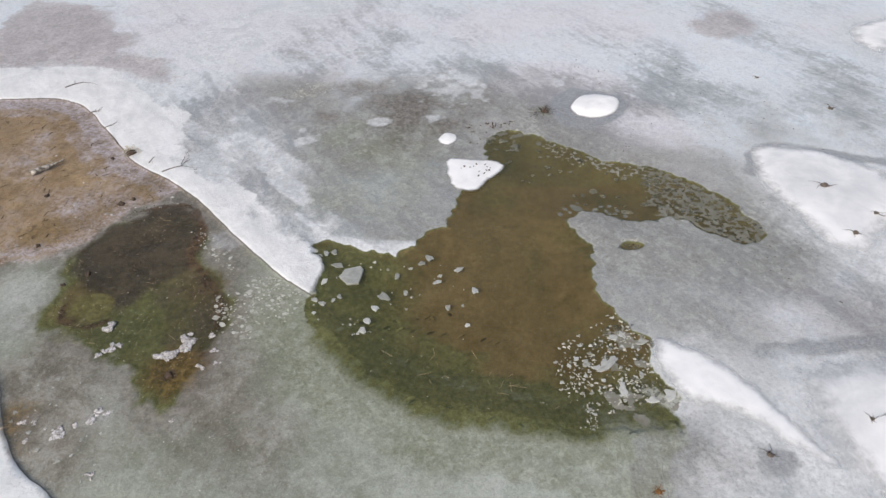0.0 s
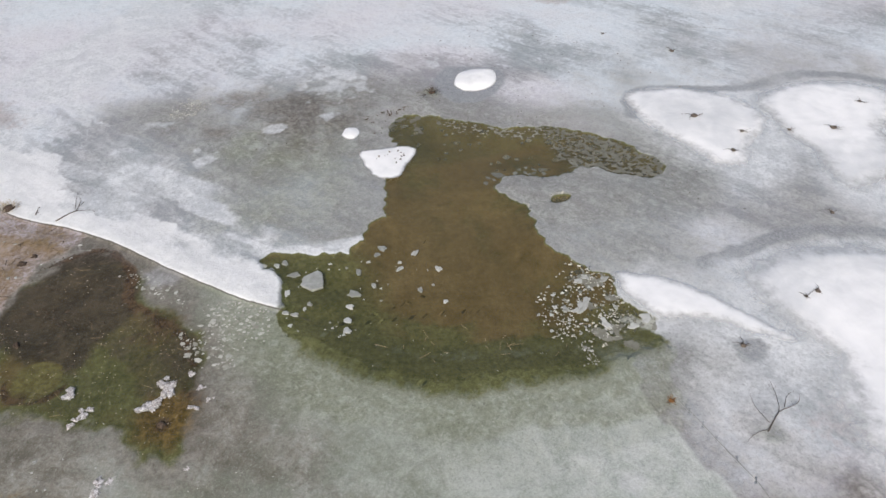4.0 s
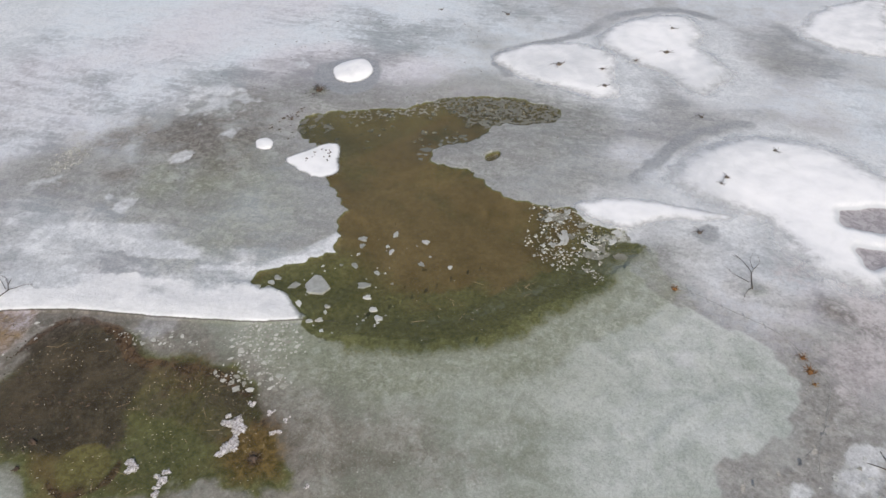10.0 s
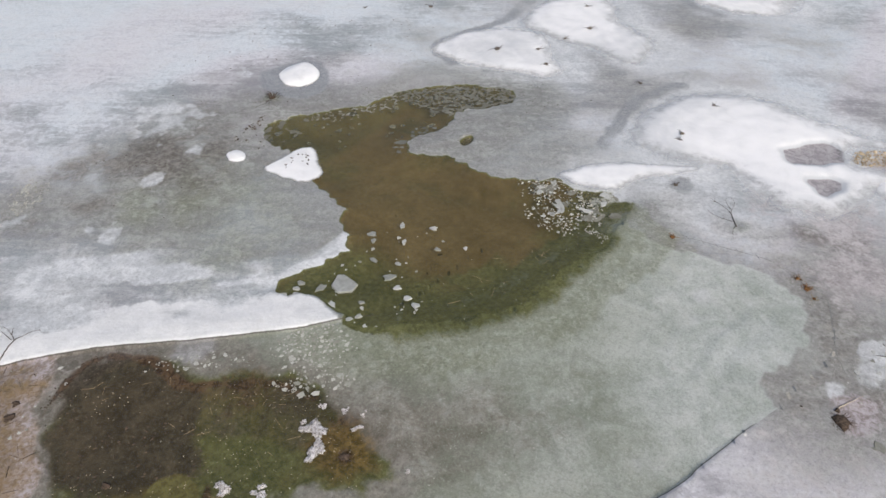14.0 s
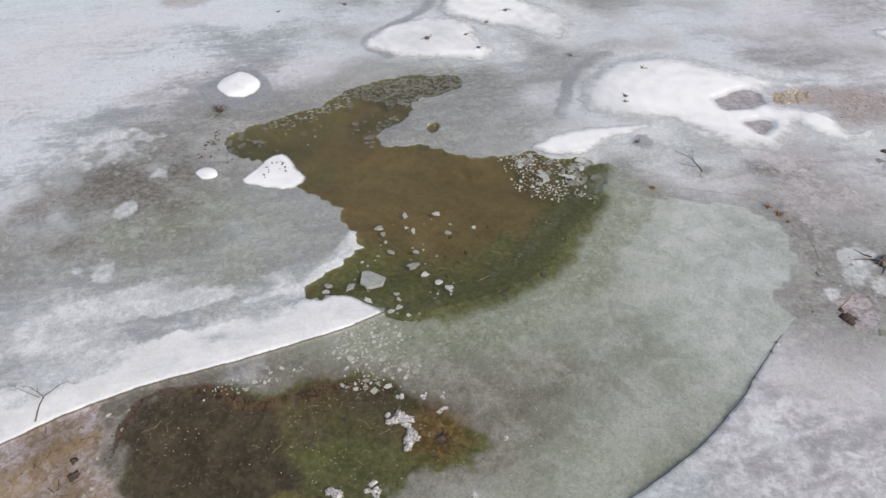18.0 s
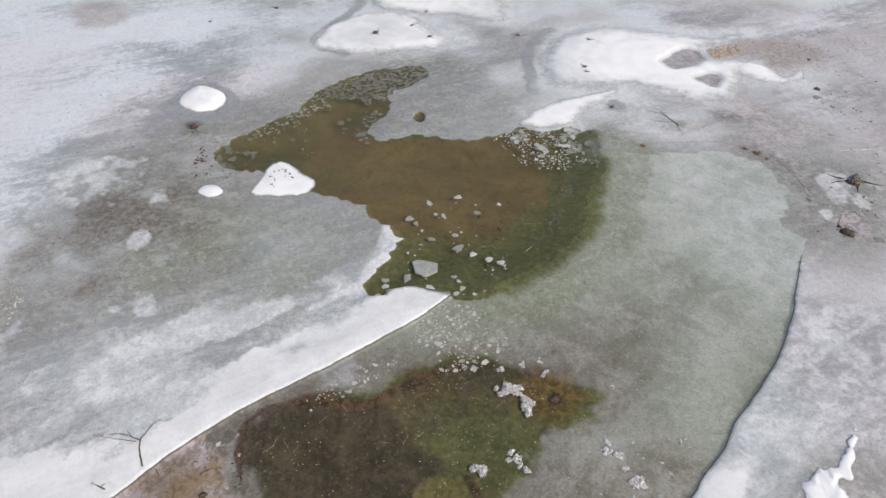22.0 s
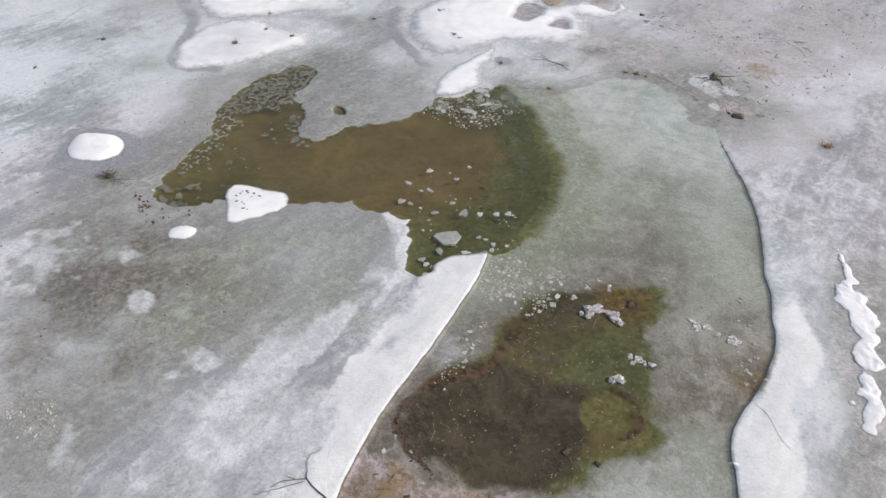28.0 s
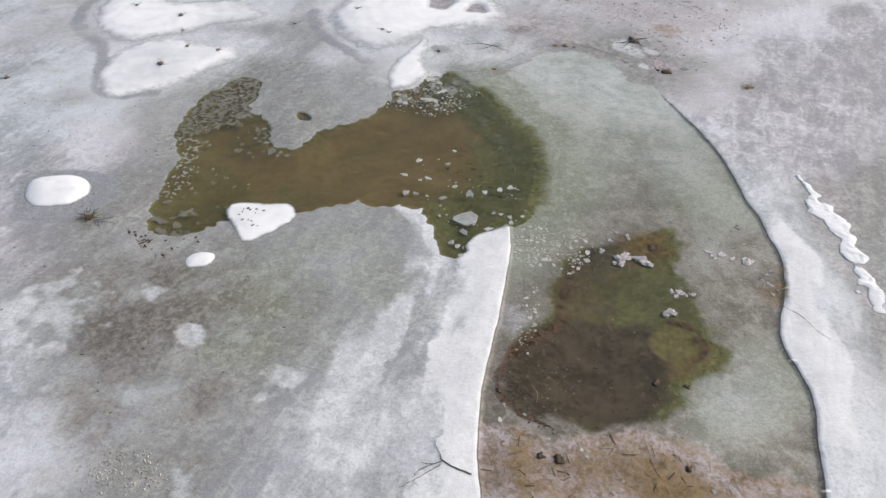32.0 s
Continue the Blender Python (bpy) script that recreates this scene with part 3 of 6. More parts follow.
# ---- the ground: ice shelves, low basin, beds of the pools, out to the horizon ----
def spread(lo, hi, fine, near, far):
    """Grid lines: even steps between lo and hi, ever wider steps out to near and far."""
    mid = list(np.arange(lo, hi + fine / 2, fine))
    for end, sign in ((near, -1), (far, 1)):
        step, last = fine, mid[0] if sign < 0 else mid[-1]
        while (last > end) if sign < 0 else (last < end):
            step *= 1.035
            last += sign * step
            mid.insert(0, last) if sign < 0 else mid.append(last)
    return np.array(mid)


def hmax(*f):
    out = f[0]
    for g in f[1:]:
        out = np.maximum(out, g)
    return out


def shore_lines():
    pool = smooth_line(POOL, 0.1, rough=0.34, size=0.9)
    px, py = pool[:, 0].copy(), pool[:, 1].copy()
    pool[:, 0] += 0.5 * fbm(px, py, 0.35, 3, 61.0)
    pool[:, 1] += 0.5 * fbm(px, py, 0.35, 3, 67.0)
    return {"basin": smooth_line(BASIN, 0.3, rough=0.07, size=0.7), "pool": pool,
            "inlet": smooth_line(INLET, 0.1, rough=0.2, size=0.4), "hole": smooth_line(WATER_HOLE, 0.12, rough=0.1, size=0.3)}


FLOOR = {}


def build_ground():
    gx, gy = spread(-20, 20, 0.085, -2500, 2500), spread(2.5, 33, 0.085, -2500, 2500)
    x, y = np.meshgrid(gx, gy, indexing="ij")
    shape = x.shape
    x, y = x.ravel().copy(), y.ravel().copy()
    lines = shore_lines()
    # pull the grid's corners onto the broken edges, so that these stay sharp
    for key in ("basin", "pool", "inlet", "hole"):
        line = lines[key]
        d = field(line, x, y, exact=0.35)
        k = np.abs(d) < 0.06
        _, qx, qy = nearest(line, x[k], y[k])
        out = 0.004 * np.sign(d[k]) / np.maximum(np.abs(d[k]), 1e-4)
        x[k], y[k] = qx + (x[k] - qx) * out, qy + (y[k] - qy) * out
    basin = field(lines["basin"], x, y, exact=0.6)
    pool = np.minimum(np.minimum(field(lines["pool"], x, y, exact=0.35), field(lines["inlet"], x, y, exact=0.35)), field(lines["hole"], x, y, exact=0.35))
    south = field(smooth_line(SOUTH_SHORE, 0.3, closed=False), x, y, closed=False, margin=6)
    crack = field(smooth_line(CRACK, 0.3, closed=False), x, y, closed=False, margin=8)
    edge_a = field(smooth_line(EDGE_A, 0.3, closed=False), x, y, closed=False, margin=8)
    edge_b = field(smooth_line(EDGE_B, 0.3, closed=False), x, y, closed=False, margin=8)
    pond = field(smooth_line(POND, 0.3, rough=0.35, size=1.5), x, y)
    dark = field(smooth_line(DARK, 0.3, rough=0.6, size=1.4), x, y)
    seam = field(smooth_line(POND_SEAM, 0.2, closed=False, rough=0.12, size=0.5), x, y, closed=False, margin=6, exact=0.7)
    brown = field(smooth_line(BROWN, 0.3, rough=0.5, size=2), x, y)
    n_wide, n_mid, n_fine = fbm(x, y, 9, 3), fbm(x, y, 2.5, 4, 5.0), fbm(x, y, 0.6, 3, 8.0)
    inside_basin = basin < 0
    z = 0.03 * n_mid + 0.012 * n_fine
    drop = SHELF_DROP * ramp(0.0, 5.0, crack) * np.clip(-basin / 0.09, 0, 1)
    z = np.where(inside_basin, -drop + z * (1 - 0.65 * np.clip(-basin / 0.17, 0, 1)), z)
    # the rims of the shelves are crusted with snow and bend up a little
    rim_a = np.minimum(field(smooth_line(RIM_A, 0.4, rough=0.25, size=1.5), x, y), field(smooth_line(RIM_A_FAR, 0.4, rough=0.25, size=1.5), x, y))
    rim_b = field(smooth_line(RIM_B, 0.4, rough=0.3, size=1.5), x, y)
    z += np.where(~inside_basin, 0.035 * ramp(0.0, 0.8, -np.minimum(rim_a, rim_b)), 0)
    # the ice thins and sags towards the open water, but for the snowy tip
    near_pool = np.minimum(field(lines["pool"], x, y), field(lines["inlet"], x, y))
    z -= np.where(~inside_basin, 0.07 * ramp(1.3, 0.0, near_pool) * ramp(0.9, 1.8, edge_a), 0)
    # beds
    soft = ramp(2.2, 0.6, south)
    inside_pool = pool < 0
    bed = WATER_LEVEL + 0.015 - 0.04 * (1 - soft) - 0.28 * ramp(0.0, 2.0, -pool) + 0.06 * n_mid + 0.03 * n_fine
    sunk = np.clip(-pool / 0.16, 0, 1)
    z = np.where(inside_pool, z * (1 - sunk) + np.minimum(bed, z) * sunk, z)
    bed_pond = -SHELF_DROP - 0.012 - 0.14 * ramp(0, 2.2, -pond) + 0.05 * n_fine + 0.04 * n_mid
    z = np.where(pond < 0.4, np.minimum(z, np.where(pond < 0, bed_pond, z)), z)
    z += np.where(brown < 0, 0.05 * ramp(0, 1.5, -brown) + 0.10 * n_fine * ramp(0, 1, -brown), 0)
    # both reach a little past the edge; the material parts them there
    shelf, low_side = ramp(-0.4, -0.2, basin), ramp(0.3, 0.12, basin)
    shelf = np.maximum(shelf, ramp(0.9, 0.0, crack))
    under = ramp(0.02, -0.14, pool)
    FLOOR.update(gx=gx, gy=gy, z=z.reshape(shape))
    n_big = fbm(x, y, 5, 4, 12.0)
    wx, wy = fbm(x, y, 6, 3, 30.0), fbm(x, y, 6, 3, 50.0)
    u, v = -0.53 * x + 0.85 * y, 0.85 * x + 0.53 * y
    tone = np.clip(0.5 + 1.5 * fbm((u + 5 * wx) / 1.8, v + 5 * wy, 4.5, 5, 70.0) + 0.5 * n_mid, 0, 1)
    # where the foot line of mud and painted undercut shade runs
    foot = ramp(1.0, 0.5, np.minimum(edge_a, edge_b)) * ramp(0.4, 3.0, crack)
    murk = low_side * hmax(0.85 * ramp(2.6, 0.2, brown + 2.0 * n_mid) * ramp(2.0, 5.0, edge_b), 0.8 * ramp(2.4, 0.2, edge_a + 1.2 * n_mid) * ramp(-6.0, -9.0, x), 0.3 * ramp(2.2, 0.2, np.hypot(x + 12.6, y - 13.6) + 2 * n_mid), 0.7 * ramp(2.0, 0.0, pond + 1.8 * n_mid))
    murk = np.maximum(murk, shelf * 0.35 * ramp(6.5, 1.5, np.hypot((x - 4.0) / 1.2, y - 3.2) + 6 * n_big))
    for px, py, r, w in ((6.6, -2.2, 2.6, 0.62), (1.5, 3.0, 1.8, 0.6), (-1.0, 30.0, 2.2, 0.7), (-3.4, 29.6, 2.0, 0.6), (-1.4, 33.3, 3.2, 1.0), (-0.1, 31.8, 3.0, 0.95), (-2.2, 31.6, 3.2, 1.05), (-3.8, 34.2, 2.4, 0.7), (-5.8, 32.5, 2.0, 0.7), (-2.3, 30.3, 2.6, 0.9), (1.0, 33.0, 2.0, 0.7), (-4.8, 35.6, 3.0, 0.6), (-8.0, 34.2, 2.2, 0.5), (2.2, 35.2, 2.4, 0.55), (0.6, 29.0, 1.6, 0.5)):
        murk = np.maximum(murk, w * ramp(r, 0.1 * r, np.hypot(x - px, y - py) + 2.4 * n_mid + n_fine))
    silt = under * np.maximum((1 - soft) * (0.82 + 0.5 * n_mid), ramp(0.0, 3.2, -pool + 1.6 * n_mid))
    silt = np.maximum(silt, 0.46 * ramp(1.0, -0.2, pool + 0.6 * n_mid) * soft * ramp(0.3, 1.6, edge_a) * low_side)
    silt = np.maximum(silt, 0.9 * ramp(0.5 + 0.3 * ramp(1.5, 4.0, seam), -0.9, pond + 1.5 * n_mid + 0.8 * n_fine) * low_side)
    for px, py, r in ((-10.8, 17.3, 1.1), (-15.0, 22.0, 0.8), (-16.2, 20.3, 1.2)):
        silt *= 1 - 0.6 * ramp(r, 0.0, np.hypot(x - px, (y - py) * 1.4) + 2.0 * n_mid + 0.6 * n_fine)
    silt = np.maximum(silt, 0.62 * under * ramp(2.6, 1.2, np.hypot(x + 4.6, y - 19.2)))
    # thin grey ice still covers the pool's south-eastern corner
    silt *= 1 - 0.6 * ramp(1.7, 0.2, np.hypot((x - 5.9) / 1.2, y - 12.7) + 1.2 * n_mid)
    rift = ramp(0.45, 0.0, crack + 0.4 * n_mid)
    # the basin's ice whitens towards the crack in the east, sky sheen painted in
    milk_sheen = low_side * hmax(0.85 * ramp(9.0, 1.5, crack + 3 * n_mid), 0.5 * ramp(5.5, 1.0, np.hypot((x - 1.5) / 1.3, y - 8.5) + 3 * n_mid), 0.5 * ramp(4.5, 0.5, np.hypot(x + 5.0, y - 10.5) + 3 * n_mid)) * ramp(0.0, 2.0, south + n_mid)
    violet = hmax(ramp(9, 3, np.hypot(x - 7.0, (y - 30.0) / 1.5) + 5 * n_big), 0.85 * ramp(10, 7, y + 3 * n_big), ramp(12, 4, np.hypot((x - 6.0) / 1.3, y - 0.0) + 6 * n_big), 0.5 * ramp(8, 2, np.hypot(x + 2.0, y - 36.0) + 5 * n_big), 0.45 + 1.2 * n_wide)
    algae = hmax(ramp(0.5, -3.5, x + 3 * n_big) * ramp(24, 21, y) * ramp(-7.2, -6.0, x + n_mid), ramp(3.6, 0.4, south + 3.2 * n_mid + 1.0 * n_fine + 2 * n_big), (0.55 + 0.25 * ramp(-13.2, -11.4, x + 2 * n_mid) - 0.4 * ramp(20.5, 22.0, y + n_mid) + 0.6 * n_mid) * ramp(1.0, -1.0, pond), 0.5 * ramp(26, 27, y), 0.45 * ramp(8.0, 9.5, x) * ramp(20, 22, y))
    algae *= 1 - 0.15 * ramp(2.6, 0.8, seam + 1.2 * n_mid)
    for px, py, r in ((-13.1, 18.5, 1.1), (-14.6, 20.6, 1.1), (-10.4, 18.6, 1.1)):
        algae = np.maximum(algae, 0.9 * ramp(r, 0.2 * r, np.hypot(x - px, y - py) + 1.2 * n_mid))
    tawny = ramp(-2.0, -9.0, x + 0.35 * (y - 14) + 5 * n_big) * (0.3 + 0.7 * np.maximum(ramp(1.0, 5.0, edge_b), ramp(-9.5, -12.5, x + 2 * n_mid))) * low_side * (1 - 0.75 * ramp(3.0, 1.0, np.hypot(x + 15.8, (y - 18.8) / 1.5) + 2 * n_mid))
    moss = low_side * (hmax(0.85 * ramp(3.4, 0.0, pool + 3 * n_mid), 0.45 * ramp(1.4, 0.0, np.abs(pond) + 1.5 * n_mid), 0.30 + 1.3 * n_big) * ramp(0.5, 8, crack)) * (1 - 0.6 * tawny)
    moss = np.maximum(moss, 0.75 * shelf * ramp(0.2, 2.5, pool) * ramp(8.0, 2.0, np.hypot(x + 3.0, y - 26.0) + 5 * n_big) * (0.6 + n_mid))
    moss = np.maximum(moss, low_side * 0.95 * ramp(3.2, 0.2, south + 2.2 * n_mid + n_big))
    moss = np.maximum(moss, 0.85 * ramp(0.75, 0.2, np.hypot(x - 5.35, y - 33.1) + 0.6 * n_fine))
    for px, py, r in ((-4.7, 31.3, 1.8), (-5.2, 30.3, 1.5), (-3.3, 29.2, 2.4), (-2.0, 27.6, 2.0)):
        moss = np.maximum(moss, 0.75 * ramp(r, 0.1 * r, np.hypot(x - px, y - py) + 2.2 * n_mid + n_fine))
    murk = np.maximum(murk, 0.8 * ramp(1.5, 0.3, field(smooth_line([(8.3, 9.0), (8.6, 8.0), (9.3, 7.2), (10.2, 6.0), (10.4, 5.0)], 0.3, closed=False), x, y, closed=False) + 1.4 * n_mid + 0.6 * n_fine))
    murk = np.maximum(murk, 0.45 * ramp(0.8, 0.05, crack + 0.7 * n_mid + 0.3 * n_fine) * ramp(14, 12, y))
    moss = np.maximum(moss, 0.95 * ramp(0.6, 0.15, np.hypot(x - 8.45, y - 8.85) + 0.5 * n_fine))
    murk = np.maximum(murk, 0.55 * ramp(1.5, -1.5, field(smooth_line(DIRT_FAR, 0.5, rough=0.6, size=2), x, y) + 4 * n_mid))
    gloom = shelf * hmax(1.15 * ramp(7.0, 0.5, np.hypot((x + 1.8) / 1.2, y - 31.6) + 6 * n_big), 0.85 * ramp(4.0, 1.0, np.hypot(x + 5.6, y - 31.4) + 4 * n_big), 0.6 * ramp(4.5, 1.0, np.hypot(x - 3.0, y - 26.5) + 3 * n_big),
                         0.75 * ramp(6.0, 1.0, pool + 4 * n_big), 0.26 + 1.5 * n_wide + 0.32 * ramp(6, -2, x) * ramp(24, 28, y) + 0.25 * ramp(8, 3, np.hypot(x - 2.5, y - 30) + 3 * n_big), 0.85 * ramp(8.0, 2.0, np.hypot((x - 4.0) / 1.2, y - 4.0) + 5 * n_big), 0.4 * ramp(7, 2, np.hypot((x + 17) / 1.4, y - 9) + 5 * n_big), 0.75 * ramp(2.4, 0.4, np.abs(0.64 * (x + 13.2) + 0.77 * (y - 8.6)) + 2.4 * n_mid) * ramp(-8.5, -11.0, x))
    gloom = np.maximum(gloom, 0.85 * shelf * ramp(1.9, 3.0, edge_b + 0.9 * n_mid) * ramp(-9.5, -12.0, x) * ramp(18.0, 16.0, y))
    # less dull on the southern shelf: its sheen is put into the colour
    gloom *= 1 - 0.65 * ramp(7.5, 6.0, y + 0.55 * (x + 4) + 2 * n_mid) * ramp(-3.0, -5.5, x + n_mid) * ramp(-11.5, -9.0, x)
    # haze and sky sheen of distance painted in: far ice less dull, paler
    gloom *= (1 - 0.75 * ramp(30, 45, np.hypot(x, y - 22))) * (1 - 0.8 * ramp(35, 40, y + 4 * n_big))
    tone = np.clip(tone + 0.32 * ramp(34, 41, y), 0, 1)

    def zone(points, lo, hi, rough=0.5, size=2.0, ragged=1.0):
        return ramp(hi, lo, field(smooth_line(points, 0.5, rough=rough, size=size), x, y) + ragged * (1.2 * n_mid + 0.5 * n_fine))

    # frost in long streaks that follow the broken edge of the western shelf
    along = (-0.78 * x + 0.62 * y)
    streak = fbm(along / 3.2 + 0.8 * n_mid, edge_a / 0.75 + 1.6 * n_mid, 1.0, 5, 6.0)
    core = 1.0 + 1.7 * ramp(27, 31, along) + 1.6 * n_mid
    outer = 2.8 + 0.34 * np.clip(along - 19, 0, 14)
    west_side = shelf * ramp(14.0, 16.5, along) * ramp(-0.2, 0.3, np.where(along > 17.5, 1.0, pool))
    band = ramp(1.5 * outer, 0.25 * outer, edge_a + 1.6 * n_mid)
    pale_a = west_side * np.clip(0.74 * band + 2.8 * streak * ramp(0.0, 0.4, band), 0, 1)
    gloom *= 1 - 0.7 * west_side * ramp(1.7 * outer, 0.6 * outer, edge_a + 1.6 * n_mid)
    tongue = field(smooth_line(TONGUE, 0.2, rough=0.06, size=0.6), x, y, exact=0.5)
    pale = hmax(pale_a, 1.0 * ramp(0.12, -0.12, tongue + 0.15 * n_mid) * shelf, 0.62 * zone(PALE_EAST, -1.2, 0.9) * shelf, 0.25 * ramp(1.8, 0.0, rim_b + 1.5 * n_mid) * shelf)
    pale = np.maximum(pale, 0.5 * shelf * ramp(3.0, 1.2, edge_b + 1.2 * n_mid) * ramp(-5.0, -9.0, x))
    for points in (LOBE_WEST, LOBE_EAST, BIG_DRIFT, WEDGE, FAR_DRIFT_A, FAR_DRIFT_B, FAR_DRIFT_C, SNOW_EAST):
        pale = np.maximum(pale, 0.95 * zone([(px + 0.3, py - 0.7) for px, py in points], -0.2, 2.4, 0.3))
    for px, py, r in ((3.6, 8.8, 0.5), (-4.6, 7.8, 0.6), (1.8, 3.8, 0.6), (-0.5, 32.4, 0.8), (-3.2, 31.9, 0.75), (0.9, 36.4, 2.2), (-7.2, 30.2, 1.0), (-8.8, 34.5, 0.8), (6.6, 36.5, 0.6), (3.9, 2.4, 1.3), (-5.9, 5.6, 1.2), (-14.9, 22.1, 0.6), (-11.0, 13.6, 0.6), (-14.0, 26.0, 0.8)):
        pale = np.maximum(pale, 0.75 * ramp(r, 0.2 * r, np.hypot(x - px, y - py) + 3.0 * r * n_fine + 1.2 * r * n_mid))
    bleach = 0.38 * ramp(2.6, 0.3, np.hypot(x + 16.0, (y - 19.3) / 1.4) + 2.4 * n_mid)
    for px, py, r in ((3.6, 8.8, 0.5), (-4.6, 7.8, 0.6), (-11.0, 13.6, 0.6), (-14.9, 22.1, 0.7), (-13.2, 13.4, 0.7), (-9.6, 16.9, 0.8), (-11.0, 17.4, 0.9), (-9.0, 22.4, 0.7), (-13.1, 25.0, 0.9), (-12.9, 26.6, 0.8)):
        bleach = np.maximum(bleach, 0.45 * ramp(1.3 * r, 0.0, np.hypot(x - px, (y - py) * 1.4) + 1.8 * r * n_fine + 3.0 * r * n_mid))
    # melt rings on the shaded side of the drifts
    wet = np.zeros_like(x)
    for points, wide in ((MELT_LOBES, 0.3), (MELT_DRIFT, 0.3), (MELT_FAR, 0.25)):
        wet = np.maximum(wet, (0.74 + 1.6 * n_mid) * ramp(wide + 0.5 + 0.6 * n_big, 0.08, field(smooth_line(points, 0.4, closed=False, rough=0.3, size=1.5), x, y, closed=False) + 0.7 * n_mid + 0.4 * n_fine))
    wet = np.maximum(wet, 1.3 * ramp(1.0, 0.25, field(smooth_line(MOUND, 0.4, rough=0.2), x, y) + 1.0 * n_mid + 0.45 * np.clip(x - 8.2, -1, 1)))
    wet = hmax(wet, zone(HOLLOW_A, -0.3, 0.25, 0.1, ragged=0.2), zone(HOLLOW_B, -0.3, 0.3, 0.1, ragged=0.3))
    wet = np.maximum(wet, 0.5 * ramp(5.0, 0.3, pool + 3 * n_mid) * shelf * (0.6 + 1.4 * n_mid) * ramp(0.0, 0.5, tongue))
    for px, py, r in ((14.7, 25.3, 0.8), (8.5, 8.9, 0.7), (5.0, 32.9, 0.45), (10.2, 12.0, 0.9), (4.2, 1.6, 0.6)):
        wet = np.maximum(wet, 0.62 * ramp(r, 0.1 * r, np.hypot(x - px, y - py) + 1.2 * r * n_fine + 1.2 * r * n_mid))
    gloom *= ramp(0.0, 0.25, tongue)
    moss *= ramp(0.0, 0.25, tongue)
    pale *= 1 - 0.85 * wet * (pale_a < 0.2)
    dirt = hmax(0.6 * ramp(2.0, 0.4, np.abs(0.64 * (x + 13.8) + 0.77 * (y - 9.0)) + 2.2 * n_mid) * ramp(-8.5, -11.0, x) * shelf, zone(MUD_EAST, -0.6, 0.8), zone(DIRT_EAST, -2.5, 1.5, 0.8, 3.0, 2.0) * np.clip(0.64 + 1.2 * n_big + 0.8 * n_mid, 0, 1), zone(DIRT_FAR, -1.0, 1.2, ragged=1.5), 0.9 * zone(DIRT_SPOT, -1.0, 1.0), 0.55 * ramp(5, 1, np.hypot(x - 23, y + 6) + 4 * n_big), 0.42 * shelf * ramp(5.5, 0.5, np.hypot((x + 1.5) / 1.3, y - 3.0) + 4 * n_mid), 0.6 * ramp(2.6, 0.4, np.hypot(x - 10.6, y - 8.0) + 2 * n_mid), 0.75 * ramp(3.4, 0.4, np.hypot(x - 11.5, y - 5.4) + 2.5 * n_mid), 0.8 * ramp(3.4, 0.4, np.hypot(x - 8.0, y - 3.6) + 2.5 * n_mid))
    dirt *= ramp(-0.5, 0.3, basin + 0.5 * n_mid)
    dirt = np.maximum(dirt, low_side * ramp(3.0, 0.3, brown + 3 * n_mid) * 0.42)
    mud = hmax(low_side * ramp(1.7, -0.3, brown + 1.6 * n_mid) * ramp(-0.3, 0.5, pond + 0.6 * n_mid), 0.5 * zone(MUD_EAST, -1.0, 0.7, 0.4), 0.75 * ramp(1.9, 0.2, np.hypot(x - 1.0, (y - 3.0) * 1.3) + 1.6 * n_mid), 0.5 * ramp(2.2, 0.6, np.hypot(x - 4.4, y + 1.4) + 2 * n_mid))
    rust = hmax(ramp(0.55, 0.1, np.hypot(x + 9.3, y - 15.3) + 0.5 * n_mid), 0.8 * ramp(0.45, 0.1, np.hypot(x + 13.6, y - 17.8) + 0.5 * n_mid), 0.7 * ramp(1.0, 0.2, np.hypot(x + 8.3, (y - 16.2) / 1.6) + n_mid))
    ochre = hmax(0.95 * ramp(1.9, 0.4, np.hypot(x + 9.2, y - 15.5) + 1.2 * n_mid), 0.75 * ramp(1.7, 0.3, np.hypot(x + 13.7, y - 13.4) + 1.3 * n_mid) * low_side, 0.5 * ramp(1.2, 0.3, np.hypot(x + 13.3, (y - 12.6) / 1.5) + n_mid) * low_side, 0.55 * ramp(1.9, 0.4, field(smooth_line([(-13.4, 26.2), (-14.4, 24.8), (-15.6, 23.6), (-17.0, 22.4)], 0.3, closed=False), x, y, closed=False) + 1.6 * n_mid) * ramp(0.6, -0.3, brown + n_mid))
    around = np.hypot(x + 13.15, y - 18.45)
    disc = ramp(0.95, 0.65, around + 0.5 * n_mid + 0.2 * n_fine)
    rust = np.maximum(rust, 1.0 * ramp(0.22, 0.04, np.abs(around - 1.0 + 0.4 * n_mid) + 0.3 * n_fine) * ramp(0.35, -0.3, y - 18.45 + 0.35 * (x + 13.15)))
    rime = hmax(0.72 * ramp(1.9, 0.0, edge_a + 2.4 * n_mid) * ramp(-10, -12.5, x), 0.6 * ramp(1.1, 0.2, np.abs(brown) + 1.6 * n_mid) * ramp(-12.5, -14.5, x + n_mid), 0.8 * ramp(2.0, 0.4, np.hypot(x + 17.0, y - 20.3) + 1.5 * n_mid), 0.26 + 1.2 * n_mid, 0.55 * zone(MUD_EAST, -0.5, 1.0), 0.95 * ramp(3.0, 1.2, np.hypot(x - 1.0, y - 3.0) + n_mid))
    rust = np.maximum(rust, 0.95 * ramp(0.26, 0.03, seam + 0.5 * n_fine + 0.4 * n_mid))
    rust = np.maximum(rust, 0.62 * ramp(1.9, 0.3, np.hypot((x + 9.1) / 1.1, y - 19.6) + 1.6 * n_mid + 0.8 * n_fine))
